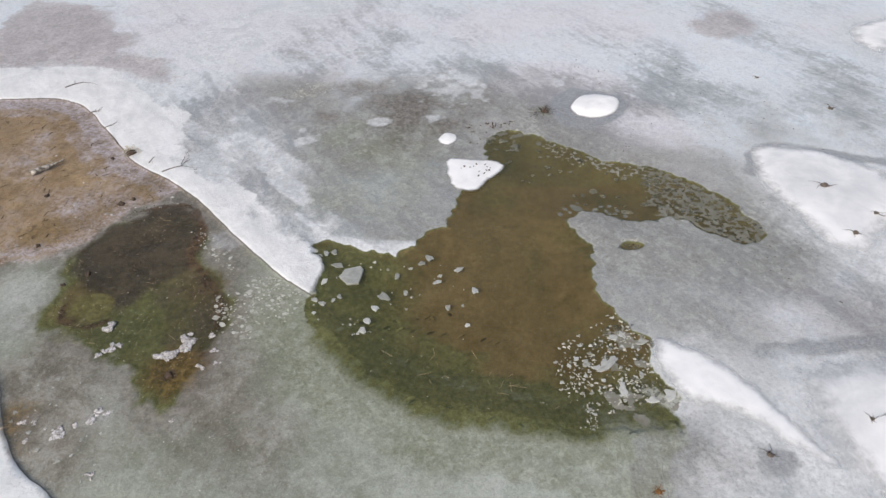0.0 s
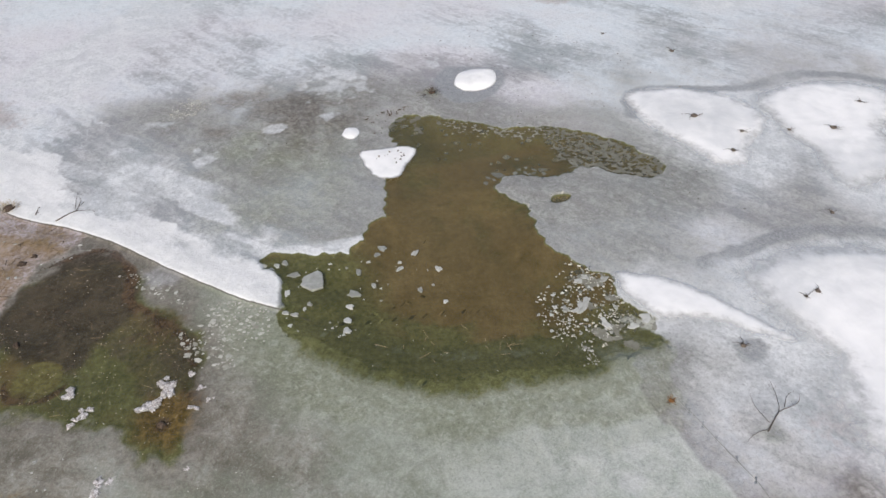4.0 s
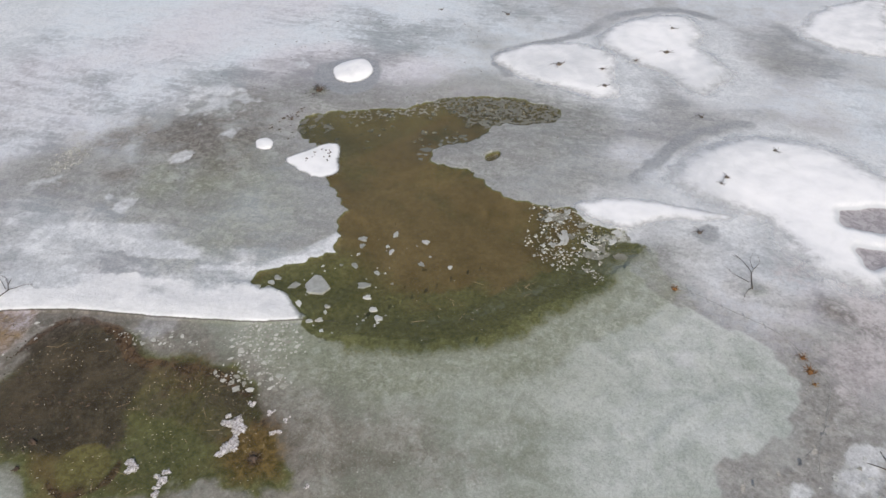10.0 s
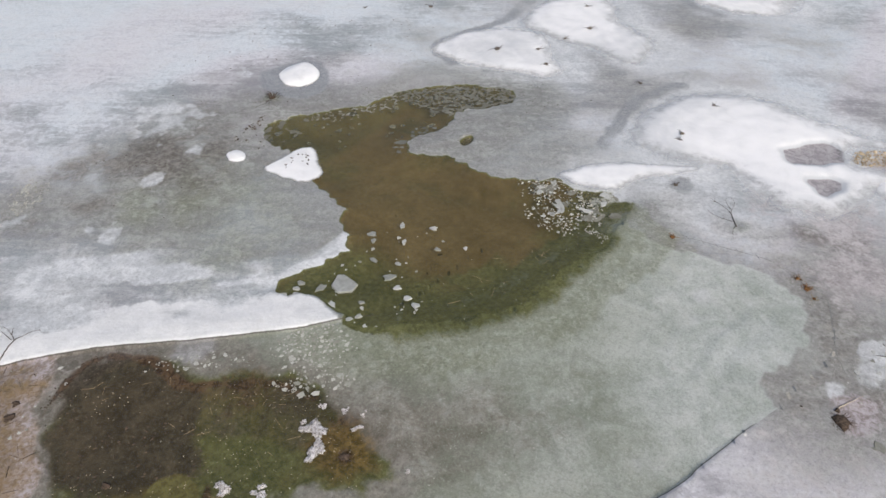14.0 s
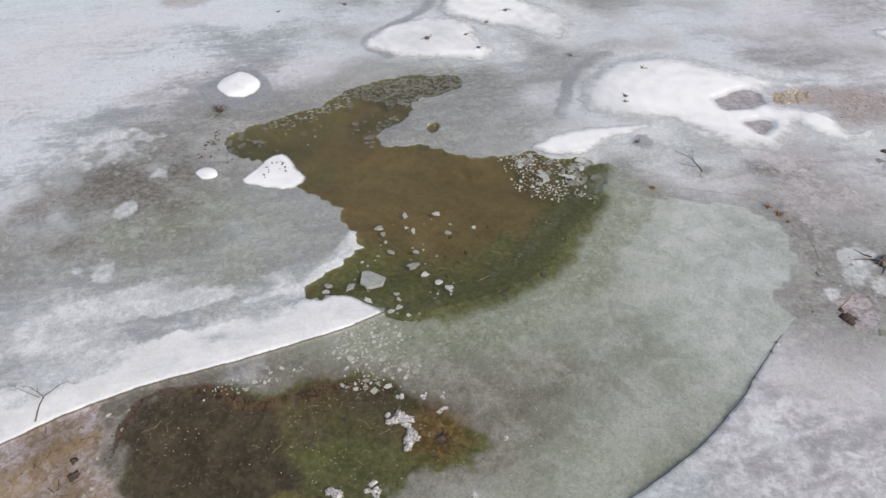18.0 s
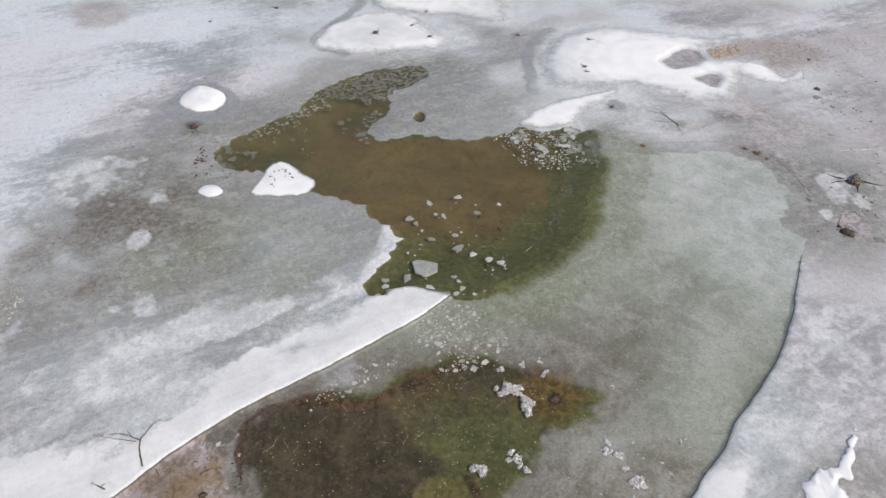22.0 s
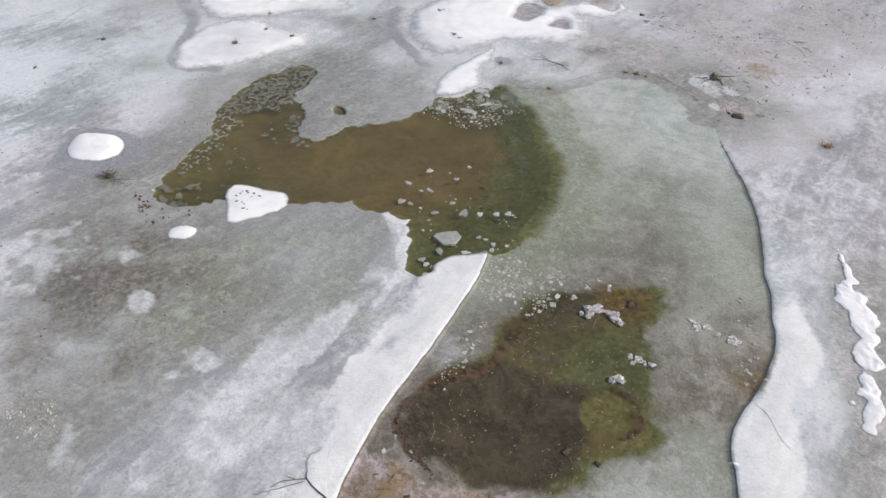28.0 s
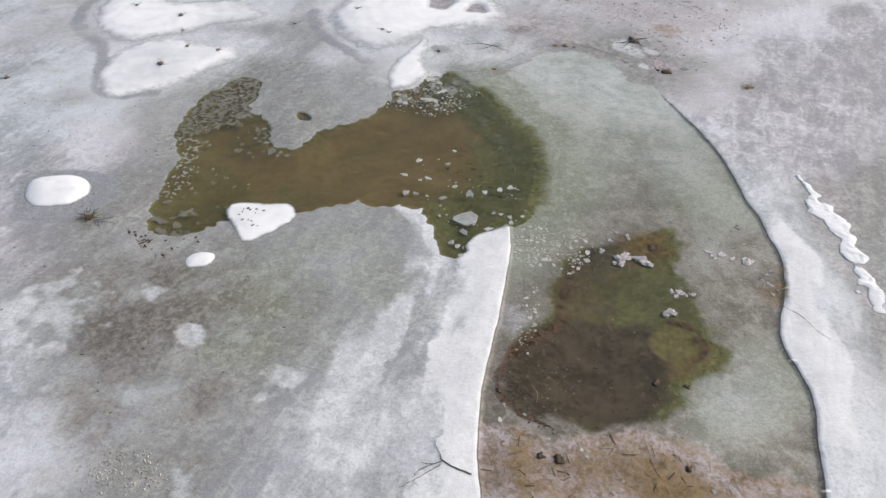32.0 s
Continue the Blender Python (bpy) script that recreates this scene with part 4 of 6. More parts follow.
    snow = shelf * hmax(ramp(0.7, -0.5, edge_a - core + 0.9 * streak) * west_side, ramp(0.3, -0.3, rim_b + 0.7 * n_mid) * (0.3 + 0.65 * ramp(-9.5, -13, x)))
    snow = np.maximum(snow, shelf * ramp(0.5, -0.5, field(smooth_line(RIM_A_FAR, 0.4, rough=0.25, size=1.5), x, y) + 1.2 * n_mid))
    n, m = shape
    i = np.arange(n * m).reshape(n, m)
    faces = np.stack([i[:-1, :-1], i[1:, :-1], i[1:, 1:], i[:-1, 1:]], -1).reshape(-1, 4)
    me = mesh_of("ground", np.stack([x, y, z], 1), faces, GROUND, dict(
        rift=rift, moss=np.clip(moss, 0, 1), pale=np.clip(pale, 0, 1), dirt=dirt, wet=np.clip(wet, 0, 1), mud=mud, silt=np.clip(silt, 0, 1), dark=np.maximum(ramp(0.8, -0.8, dark + 1.2 * n_mid + 0.5 * n_fine), (0.16 + 0.8 * n_mid + 0.42 * ramp(2.0, 0.5, seam + n_mid)) * ramp(0.4, -0.3, pond + 0.8 * n_mid)) * (1 - disc), disc=disc, ochre=ochre, rime=rime, milk_sheen=milk_sheen, violet=np.clip(violet, 0, 1), rust=rust, snow=snow, gloom=np.clip(gloom, 0, 1), tawny=tawny, algae=algae, tone=tone, foot=foot, edge=np.clip(basin, -1, 1), bleach=np.clip(bleach, 0, 1), murk=np.clip(murk, 0, 1)))
    tagged(new("ground", me), "frozen lake of grey-green ice with snowy rims and muddy hollows", "ice", kind="structure")


build_ground()


def water_sheet(points, label, grow, material):
    line = smooth_line(points, 0.4)
    t = np.roll(line, -1, 0) - np.roll(line, 1, 0)
    nrm = np.stack([t[:, 1], -t[:, 0]], 1) / np.maximum(np.hypot(t[:, 0], t[:, 1]), 1e-6)[:, None]
    area = np.sum(line[:, 0] * np.roll(line[:, 1], -1) - line[:, 1] * np.roll(line[:, 0], -1))
    line = line + nrm * grow * (1 if area > 0 else -1)
    bm = bmesh.new()
    bm.faces.new([bm.verts.new((px, py, WATER_LEVEL)) for px, py in line])
    bm.normal_update()
    bmesh.ops.reverse_faces(bm, faces=[f for f in bm.faces if f.normal.z < 0])
    ob = part("water", bm, material)
    tagged(ob, label, "water", kind="structure")


water_sheet(POOL + INLET[1:12], "still murky brown-green water of an open pool in the ice", 0.12, WATER)
water_sheet(POND, "shallow dark water over mud in a hollow of the ice", 0.05, CLEAR_WATER)
water_sheet(WATER_HOLE, "small melted water hole in grey ice", 0.1, WATER)


def snow_body(name, points, height, shoulder, label, step=0.14, rough=0.12, size=0.8, group="", hollows=(), fade=0.3, wane=(0.0, 0.0), dull=0.0, grow=0.0, heart=None):
    """A bank of snow: its outline is uneven, its back swells up from a thin edge, and it thins out to nothing on the side that it wanes to."""
    line = smooth_line(points, 0.2, rough=rough, size=size)
    lo, hi = line.min(0) - step - grow, line.max(0) + step + grow
    gx, gy = np.meshgrid(np.arange(lo[0], hi[0], step), np.arange(lo[1], hi[1], step), indexing="ij")
    n, m = gx.shape
    x, y = gx.ravel(), gy.ravel()
    d = nearest(line, x, y)[0] - grow
    keep = (d < 0).reshape(n, m)
    cell = keep[:-1, :-1] | keep[1:, :-1] | keep[1:, 1:] | keep[:-1, 1:]
    deep = np.maximum(-d, 0)
    n_mid = fbm(x, y, 1.9, 3, 2.0)
    reach = math.hypot(*wane)
    rim = deep / fade
    if reach:
        rim = np.minimum(rim, 0.1 + (reach - nearest(line - np.array(wane), x, y)[0] + 0.5 * reach * n_mid) / reach)
    rim = np.clip(rim, 0, 1.8)
    z = height * (1 - np.exp(-deep / shoulder)) * (1 + 0.8 * n_mid) * np.clip(rim, 0.15, 1)
    swell = 0.5 + 0.5 * np.sin(7.0 * deep + 16 * n_mid)
    thick = np.clip(0.30 + 0.35 * rim, 0, 0.80) - dull * ramp(0.8, 2.2, deep + 1.2 * n_mid)
    if heart:
        hx, hy, reach = heart
        far = np.hypot(x - hx, y - hy)
        swell = 0.5 + 0.5 * np.sin(5.5 * far + 7 * n_mid)
        thick = thick + 0.12 * ramp(reach, 0.4 * reach, far) - 0.34 * ramp(reach, 2.0 * reach, far + 2.0 * n_mid)
    for shape in hollows:
        inside = ramp(0.25, -0.25, nearest(smooth_line(shape, 0.2, rough=0.3, size=0.6), x, y)[0] + 0.5 * n_mid)
        z, thick = z * (1 - 0.9 * inside), thick * (1 - inside) - 0.5 * inside
    z = np.where(d > 0, -0.012, np.maximum(z, 0) - 0.004 + 0.014 * np.minimum(rim, 1))
    i = np.arange(n * m).reshape(n, m)
    faces = np.stack([i[:-1, :-1], i[1:, :-1], i[1:, 1:], i[:-1, 1:]], -1)[cell]
    used, back = np.unique(faces, return_inverse=True)
    me = mesh_of(name, np.stack([x, y, z], 1)[used], back.reshape(-1, 4), SNOW, dict(thick=thick[used], rim=rim[used], swell=swell[used]))
    return tagged(new(name, me), label, "snow", group)


snow_body("snow_mound", MOUND, 0.36, 0.7, "round white snow mound ringed by dark melted ice", 0.1, 0.06, fade=0.14, group="snow mounds on the ice")
snow_body("snow_mound", SMALL_MOUND, 0.17, 0.3, "small round white snow mound on grey ice", 0.06, 0.05, 0.4, fade=0.1, group="snow mounds on the ice")
snow_body("snow_patch", TRIANGLE, 0.03, 0.3, "three-cornered patch of white snow at the pool's edge", 0.06, 0.16, 0.45, fade=0.2, grow=0.16)
snow_body("snow_drift", LOBE_WEST, 0.15, 1.2, "long white snow drift with dark twigs sticking out", 0.18, 0.15, 1.2, "snow drifts on the ice", fade=0.9, wane=(1.0, -0.2), dull=0.42, grow=0.4)
snow_body("snow_drift", LOBE_EAST, 0.18, 1.3, "broad white snow drift joining a smaller one", 0.18, 0.15, 1.2, "snow drifts on the ice", fade=1.1, wane=(0.6, -1.2), dull=0.1, grow=0.55, heart=(24.6, 24.4, 2.2))
snow_body("snow_drift", BIG_DRIFT, 0.17, 1.1, "large swirling white snow drift with melted hollows", 0.14, 0.15, 1.2, "snow drifts on the ice", (HOLLOW_A, HOLLOW_B), 1.5, (0.9, 0.9), 0.0, 0.75, (15.6, 8.8, 3.0))
snow_body("snow_drift", WEDGE, 0.07, 0.45, "wedge-shaped white snow drift on the pool's shore", 0.09, 0.12, 0.7, "snow drifts on the ice", fade=0.6, wane=(0.4, 0.1), grow=0.22)
snow_body("snow_drift", SNOW_EAST, 0.12, 0.4, "thin white snow strip beside brown mud", 0.12, 0.2, 0.7, "snow drifts on the ice", fade=0.55, grow=0.2)
for shape in (FAR_DRIFT_A, FAR_DRIFT_B, FAR_DRIFT_C):
    snow_body("snow_drift", shape, 0.2, 1.6, "far white snow drift on grey ice", 0.3, 0.2, 1.5, "snow drifts on the ice", fade=1.0, wane=(1.8, -2.4), dull=0.2)

# ---- things on the ice: materials ----
def wood_material():
    s = Shader("dead_wood")
    grainy = s.noise(0.05, 4, 0.6, at=s.stretched(30, 4.0, 0.6))
    col = s.mix(s.step(0.35, 0.65, grainy), (0.055, 0.045, 0.037), (0.17, 0.14, 0.115))
    s.bump(grainy, 0.4, 0.01)
    return s.end(col, 0.8, 0.3)


def plain_material(name, dark, light, size=0.06, rough=0.75, vary=0.0):
    s = Shader(name)
    n = s.noise(size, 5, 0.65, 0.5)
    col = s.mix(s.step(0.35, 0.65, n), dark, light)
    if vary:
        col = s.mix(s.math("MULTIPLY", s.random(), vary), col, tuple(0.5 * c for c in dark))
    s.bump(n, 0.4, 0.02)
    return s.end(col, rough, 0.35)


def floe_material(name, dark, light, rough, clear):
    """Broken ice: milky, wet on top, a little clear."""
    s = Shader(name)
    n, f = s.noise(0.35, 5, 0.6, 0.8), s.noise(0.05, 3, 0.6)
    fac = s.math("ADD", s.math("MULTIPLY", n, 0.6), s.math("MULTIPLY", s.random(), 0.4))
    col = s.mix(s.step(0.25, 0.75, fac), dark, light)
    s.bump(s.math("ADD", n, s.math("MULTIPLY", f, 0.3)), 0.3, 0.02)
    s.bsdf.inputs["Alpha"].default_value = 1 - clear
    return s.end(col, rough, 0.5)


def crust_material():
    """Ragged crust of dirty ice, eaten away in holes."""
    s = Shader("dirty_ice_crust")
    n, f = s.noise(0.8, 6, 0.7, 1.0), s.noise(0.3, 3, 0.6, seed=3.0)
    col = s.mix(s.step(0.38, 0.58, n), (0.20, 0.175, 0.15), (0.72, 0.70, 0.71))
    col = s.mix(s.math("MULTIPLY", s.step(0.55, 0.7, f), 0.5), col, (0.09, 0.07, 0.05))
    s.bump(n, 0.6, 0.03)
    s.put(s.bsdf.inputs["Alpha"], s.step(0.40, 0.50, s.noise(0.9, 6, 0.75, 1.4, seed=7.0)))
    return s.end(col, 0.5, 0.4)


WOOD = wood_material()
STRAW = plain_material("dry_straw", (0.17, 0.12, 0.065), (0.38, 0.30, 0.18), 0.04)
PALE_STRAW = plain_material("bleached_straw", (0.34, 0.28, 0.19), (0.60, 0.54, 0.42), 0.04)
LEAF = plain_material("rotten_leaves", (0.09, 0.04, 0.014), (0.26, 0.13, 0.045), 0.05)
CLOD = plain_material("wet_mud_clod", (0.03, 0.02, 0.013), (0.12, 0.085, 0.06), 0.08, 0.75)
BARK = plain_material("pale_bark", (0.05, 0.042, 0.035), (0.62, 0.58, 0.52), 0.16)
GRAIN = plain_material("yellow_grain", (0.26, 0.19, 0.11), (0.66, 0.56, 0.40), 0.25, 0.6)
ICE_ROCK = crust_material()
CRACK_MAT = plain_material("crack_in_ice", (0.18, 0.18, 0.165), (0.32, 0.32, 0.31), 0.2, 0.5)
RIDGE_MAT = plain_material("refrozen_ridge", (0.42, 0.41, 0.41), (0.68, 0.67, 0.67), 0.15, 0.6)
FLOE = floe_material("milky_floe", (0.27, 0.28, 0.255), (0.56, 0.575, 0.565), 0.4, 0.12)
CHIP = floe_material("white_ice_chip", (0.24, 0.24, 0.20), (0.60, 0.61, 0.59), 0.5, 0.15)
CRUMB = plain_material("grey_ice_crumb", (0.26, 0.26, 0.22), (0.50, 0.50, 0.46), 0.5, 0.5)
SKIN = floe_material("thin_clear_ice", (0.14, 0.132, 0.085), (0.26, 0.255, 0.195), 0.35, 0.5)
FILM = floe_material("half_sunken_ice", (0.19, 0.195, 0.165), (0.33, 0.34, 0.31), 0.35, 0.4)
PLATE = floe_material("sunken_ice_plate", (0.30, 0.295, 0.245), (0.62, 0.615, 0.565), 0.45, 0.1)
ROTTEN = floe_material("rotten_thin_ice", (0.17, 0.162, 0.12), (0.42, 0.415, 0.36), 0.45, 0.25)
RAND = random.Random(11)


def floor_at(x, y):
    """Height of the ice or mud at a place."""
    gx, gy, z = FLOOR["gx"], FLOOR["gy"], FLOOR["z"]
    i, j = int(np.clip(np.searchsorted(gx, x), 1, len(gx) - 1)), int(np.clip(np.searchsorted(gy, y), 1, len(gy) - 1))
    return float(z[i - 1:i + 1, j - 1:j + 1].max())


# ---- branches ----
def rod(bm, points, r0, r1, sides=6):
    """A tapered round rod through the points."""
    pts = [Vector(p) for p in points]
    rings = []
    for i, p in enumerate(pts):
        way = (pts[min(i + 1, len(pts) - 1)] - pts[max(i - 1, 0)]).normalized()
        side = way.cross(Vector((0, 0, 1)))
        side = side.normalized() if side.length > 1e-3 else Vector((1, 0, 0))
        up = side.cross(way)
        r = r0 + (r1 - r0) * i / max(1, len(pts) - 1)
        rings.append([bm.verts.new(p + r * (math.cos(a) * side + math.sin(a) * up)) for a in (2 * math.pi * k / sides for k in range(sides))])
    for a, b in zip(rings, rings[1:]):
        for k in range(sides):
            bm.faces.new((a[k], a[(k + 1) % sides], b[(k + 1) % sides], b[k]))
    bm.faces.new(rings[0][::-1])
    bm.faces.new(rings[-1])


def bent(points, lift, wiggle, base):
    """A crooked line over the ice through flat points, rising towards its end."""
    line = smooth_line(points, 0.1, closed=False)
    out = []
    for i, (px, py) in enumerate(line):
        u = i / max(1, len(line) - 1)
        out.append((px + RAND.uniform(-wiggle, wiggle), py + RAND.uniform(-wiggle, wiggle), floor_at(px, py) + base + 0.015 + lift * u ** 1.3))
    return out


def branch(label, stem, twigs, r=0.03, lift=0.10, material=WOOD, category="branch"):
    """A bare branch that lies frozen in: a stem and its twigs."""
    bx, by = stem[0]
    base = floor_at(bx, by)
    holder = new("bare_branch")
    holder.location = (bx, by, base)

    def shifted(pts):
        return [(px - bx, py - by, pz - base) for px, py, pz in pts]

    bm = bmesh.new()
    rod(bm, shifted(bent(stem, 0.5 * lift, 0.012, 0.0)), r, 0.55 * r)
    part("stem", bm, material, holder, smooth=True)
    for tw in twigs:
        bm = bmesh.new()
        rod(bm, shifted(bent(tw, lift, 0.015, 0.01)), 0.5 * r, 0.16 * r, 5)
        line = smooth_line(tw, 0.1, closed=False)
        for _ in range(max(1, len(line) // 4)):
            i = RAND.randrange(max(1, len(line) // 3), len(line))
            ang, ln = RAND.uniform(0, 6.28), RAND.uniform(0.12, 0.3)
            px, py = line[i]
            q = [(px, py), (px + 0.5 * ln * math.cos(ang), py + 0.5 * ln * math.sin(ang)), (px + ln * math.cos(ang + 0.4), py + ln * math.sin(ang + 0.4))]
            rod(bm, shifted(bent(q, 0.05, 0.008, 0.5 * lift * i / len(line))), 0.22 * r, 0.1 * r, 4)
        part("twig", bm, material, holder, smooth=True)
    return tagged(holder, label, category, "bare branches on the ice")


branch("dark forked bare branch frozen into pale ice", [(8.4, 8.9), (8.8, 9.15), (9.2, 9.4)],
       [[(9.2, 9.4), (9.4, 9.66), (9.6, 10.1), (9.7, 10.5)], [(9.2, 9.4), (9.67, 9.44), (10.04, 9.5), (10.26, 9.75)], [(9.5, 9.5), (9.8, 9.8), (10.05, 9.9)], [(8.65, 9.18), (8.62, 9.77), (8.75, 10.25)], [(8.4, 8.95), (8.1, 8.95), (7.65, 8.85)]], 0.024, 0.05)
branch("dark branching twig on the snowy rim of the shelf", [(-13.2, 27.35), (-12.88, 27.57), (-12.5, 27.75), (-12.35, 27.8)],
       [[(-12.4, 27.8), (-12.3, 28.15), (-12.25, 28.6), (-12.36, 28.85)], [(-12.45, 27.9), (-12.45, 28.3), (-12.42, 28.85), (-12.4, 29.3)], [(-12.35, 27.8), (-12.16, 27.73), (-11.87, 27.68), (-11.6, 27.48)], [(-12.3, 28.1), (-12.08, 28.35)]], 0.026, 0.02)
branch("small dark twig beside the shelf's edge", [(-14.05, 28.1), (-13.98, 28.35)], [[(-13.98, 28.35), (-13.9, 28.55)], [(-14.0, 28.25), (-13.85, 28.1)]], 0.025, 0.03)
branch("long thin branch lying on white snow", [(-21.2, 35.7), (-20.75, 36.1), (-20.3, 36.27)], [[(-20.3, 36.27), (-19.8, 36.15), (-19.35, 35.8)], [(-20.8, 36.05), (-20.9, 36.5)]], 0.03, 0.08)
branch("thin twig jutting over the broken ice edge", [(-18.7, 32.95), (-18.4, 33.05)], [[(-18.4, 33.05), (-18.15, 33.3)], [(-18.5, 33.0), (-18.1, 33.0)]], 0.028, 0.1)
branch("thin twig jutting over the broken ice edge", [(-17.4, 31.35), (-17.1, 31.6)], [[(-17.1, 31.6), (-16.85, 31.85)], [(-17.15, 31.55), (-16.9, 31.5)]], 0.025, 0.1)
branch("bent branch along the broken edge of the ice", [(-16.1, 29.75), (-16.6, 30.45)], [[(-16.6, 30.45), (-16.95, 30.9)]], 0.035, 0.03)
branch("dark twigs radiating from a melted weed clump", [(5.0, 32.95), (4.8, 33.0)], [[(5.0, 32.9), (4.6, 32.5), (4.3, 32.3)], [(4.9, 32.9), (4.5, 32.9), (4.1, 33.0)], [(5.0, 33.0), (4.6, 33.3), (4.3, 33.4)], [(5.05, 32.9), (4.9, 32.4), (4.7, 32.0)]], 0.022, 0.02)
branch("dead stick leaning on a mud clod", [(0.95, 3.4), (1.4, 3.15)], [[(1.4, 3.15), (1.85, 2.85)]], 0.022, 0.05, PALE_STRAW)

# ---- twig ends that stick out of the drifts ----
def twig_clump(x, y, size, z, label):
    holder = new("twig_clump")
    holder.location = (x, y, z)
    bm = bmesh.new()
    ret = bmesh.ops.create_icosphere(bm, subdivisions=2, radius=size * 0.3)
    for v in ret["verts"]:
        v.co *= 1 + 0.5 * noise.noise(v.co * 6 / size + Vector((x, y, 0)))
        v.co.z *= 0.4
    part("root", bm, WOOD, holder, smooth=True)
    for k in range(5):
        a = RAND.uniform(0, 6.28)
        ln = size * RAND.uniform(0.5, 1.3)
        bm = bmesh.new()
        rod(bm, [(0, 0, 0.02), (0.5 * ln * math.cos(a), 0.5 * ln * math.sin(a), 0.05), (ln * math.cos(a + 0.3), ln * math.sin(a + 0.3), 0.03 + RAND.uniform(0, 0.08))], 0.016, 0.006, 4)
        part("twig", bm, WOOD, holder, smooth=True)
    tagged(holder, label, "twigs", "twig clumps in the snow")


for x, y, size, z in ((17.3, 26.05, 0.55, 0.12), (18.7, 24.0, 0.35, 0.1), (17.25, 22.7, 0.45, 0.05), (23.2, 22.75, 0.5, 0.14), (21.1, 23.4, 0.3, 0.05), (26.5, 24.5, 0.35, 0.12),
                      (17.8, 13.0, 0.3, 0.13), (14.1, 13.37, 0.35, 0.13), (13.5, 13.3, 0.25, 0.11)):
    twig_clump(x, y, size, z + 0.06, "dark twig ends sticking out of a snow drift")
for x, y, size in ((18.3, 17.25, 0.3), (20.75, 33.4, 0.5), (18.05, 37.0, 0.3), (9.9, 12.1, 0.35), (34.0, 17.0, 0.8)):
    twig_clump(x, y, size, 0.02, "dark twig bits lying on grey ice")

# ---- grass, leaves and reeds ----
def blades(count, spread_r, length, material, name="blade", fan=0.5):
    """A bunch of thin flat stalks, in one mesh."""
    bm = bmesh.new()
    for _ in range(count):
        a, r = RAND.uniform(0, 6.28), spread_r * RAND.random() ** 0.7
        px, py = r * math.cos(a), r * math.sin(a)
        b, ln = a + RAND.uniform(-0.9, 0.9), length * RAND.uniform(0.5, 1.2)
        out, w = ln * RAND.uniform(fan, 1.0), RAND.uniform(0.006, 0.013)
        up = ln * RAND.uniform(0.1, 0.7) * (1.1 - fan)
        mid = Vector((px + 0.5 * out * math.cos(b), py + 0.5 * out * math.sin(b), 0.7 * up + 0.02))
        end = Vector((px + out * math.cos(b + 0.2), py + out * math.sin(b + 0.2), up))
        s = Vector((-math.sin(b), math.cos(b), 0)) * w
        v = [bm.verts.new(p) for p in (Vector((px, py, 0)) - s, Vector((px, py, 0)) + s, mid + s, mid - s, end)]
        bm.faces.new(v[:4])
        bm.faces.new((v[3], v[2], v[4]))
    return bm


def tuft(x, y, r, length, count, material, base_material, label, category="grass tuft"):
    holder = new("grass_tuft")
    holder.location = (x, y, floor_at(x, y))
    bm = bmesh.new()
    ret = bmesh.ops.create_icosphere(bm, subdivisions=2, radius=r * 0.7)
    for v in ret["verts"]:
        v.co *= 1 + 0.6 * noise.noise(v.co * 5 / r + Vector((x, y, 1)))
        v.co.z *= 0.35
    part("root_clump", bm, base_material, holder, smooth=True)
    part("blade_bunch", blades(count, r, length, material), material, holder)
    tagged(holder, label, category, "tufts on the ice")


tuft(-15.2, 29.0, 0.35, 0.5, 90, PALE_STRAW, CLOD, "bleached dry grass tuft on the shelf's broken edge")
tuft(-3.35, 0.95, 0.22, 0.4, 70, STRAW, LEAF, "golden dry straw tuft frozen in grey ice")
tuft(6.15, 5.55, 0.16, 0.25, 40, LEAF, LEAF, "clump of brown rotten leaves on grey ice")
tuft(6.55, 6.0, 0.12, 0.2, 25, LEAF, LEAF, "clump of brown rotten leaves on grey ice")
tuft(5.75, 5.2, 0.1, 0.2, 20, STRAW, LEAF, "scattered brown straw on grey ice")
tuft(6.25, 10.88, 0.14, 0.16, 30, LEAF, LEAF, "rust-brown leaf clump beside a crack")
tuft(-9.3, 15.3, 0.22, 0.2, 25, CLOD, CLOD, "dark rusty weed clump in a green hollow", "weed clump")
tuft(0.45, 3.2, 0.36, 0.22, 60, CLOD, CLOD, "dark brown clump of rotten weed frozen in mud", "weed clump")
tuft(5.42, 33.08, 0.28, 0.55, 60, CLOD, CLOD, "dark olive weed clump melted into the ice", "weed clump")
tuft(4.05, 1.55, 0.16, 0.22, 35, PALE_STRAW, STRAW, "pale straw clump on dark driftwood")

# ---- clods, lumps of dirty ice, a log ----
def lump_mesh(name, seed, material, flat=0.45, rough=0.5, level=2):
    bm = bmesh.new()
    ret = bmesh.ops.create_icosphere(bm, subdivisions=level, radius=1.0)
    for v in ret["verts"]:
        p = v.co.copy()
        v.co *= 1 + rough * noise.noise(p * 1.6 + Vector((seed * 3.1, 0, 0))) + 0.6 * rough * noise.noise(p * 4 + Vector((0, seed, 0))) + 0.4 * rough * noise.noise(p * 9 + Vector((seed, 0, 0)))
        v.co.z *= flat * (1 + 0.6 * noise.noise(p * 3.5 + Vector((0, 0, seed))))
    me = bpy.data.meshes.new(name)
    bm.to_mesh(me)
    bm.free()
    me.polygons.foreach_set("use_smooth", np.ones(len(me.polygons), bool))
    me.materials.append(material)
    return me


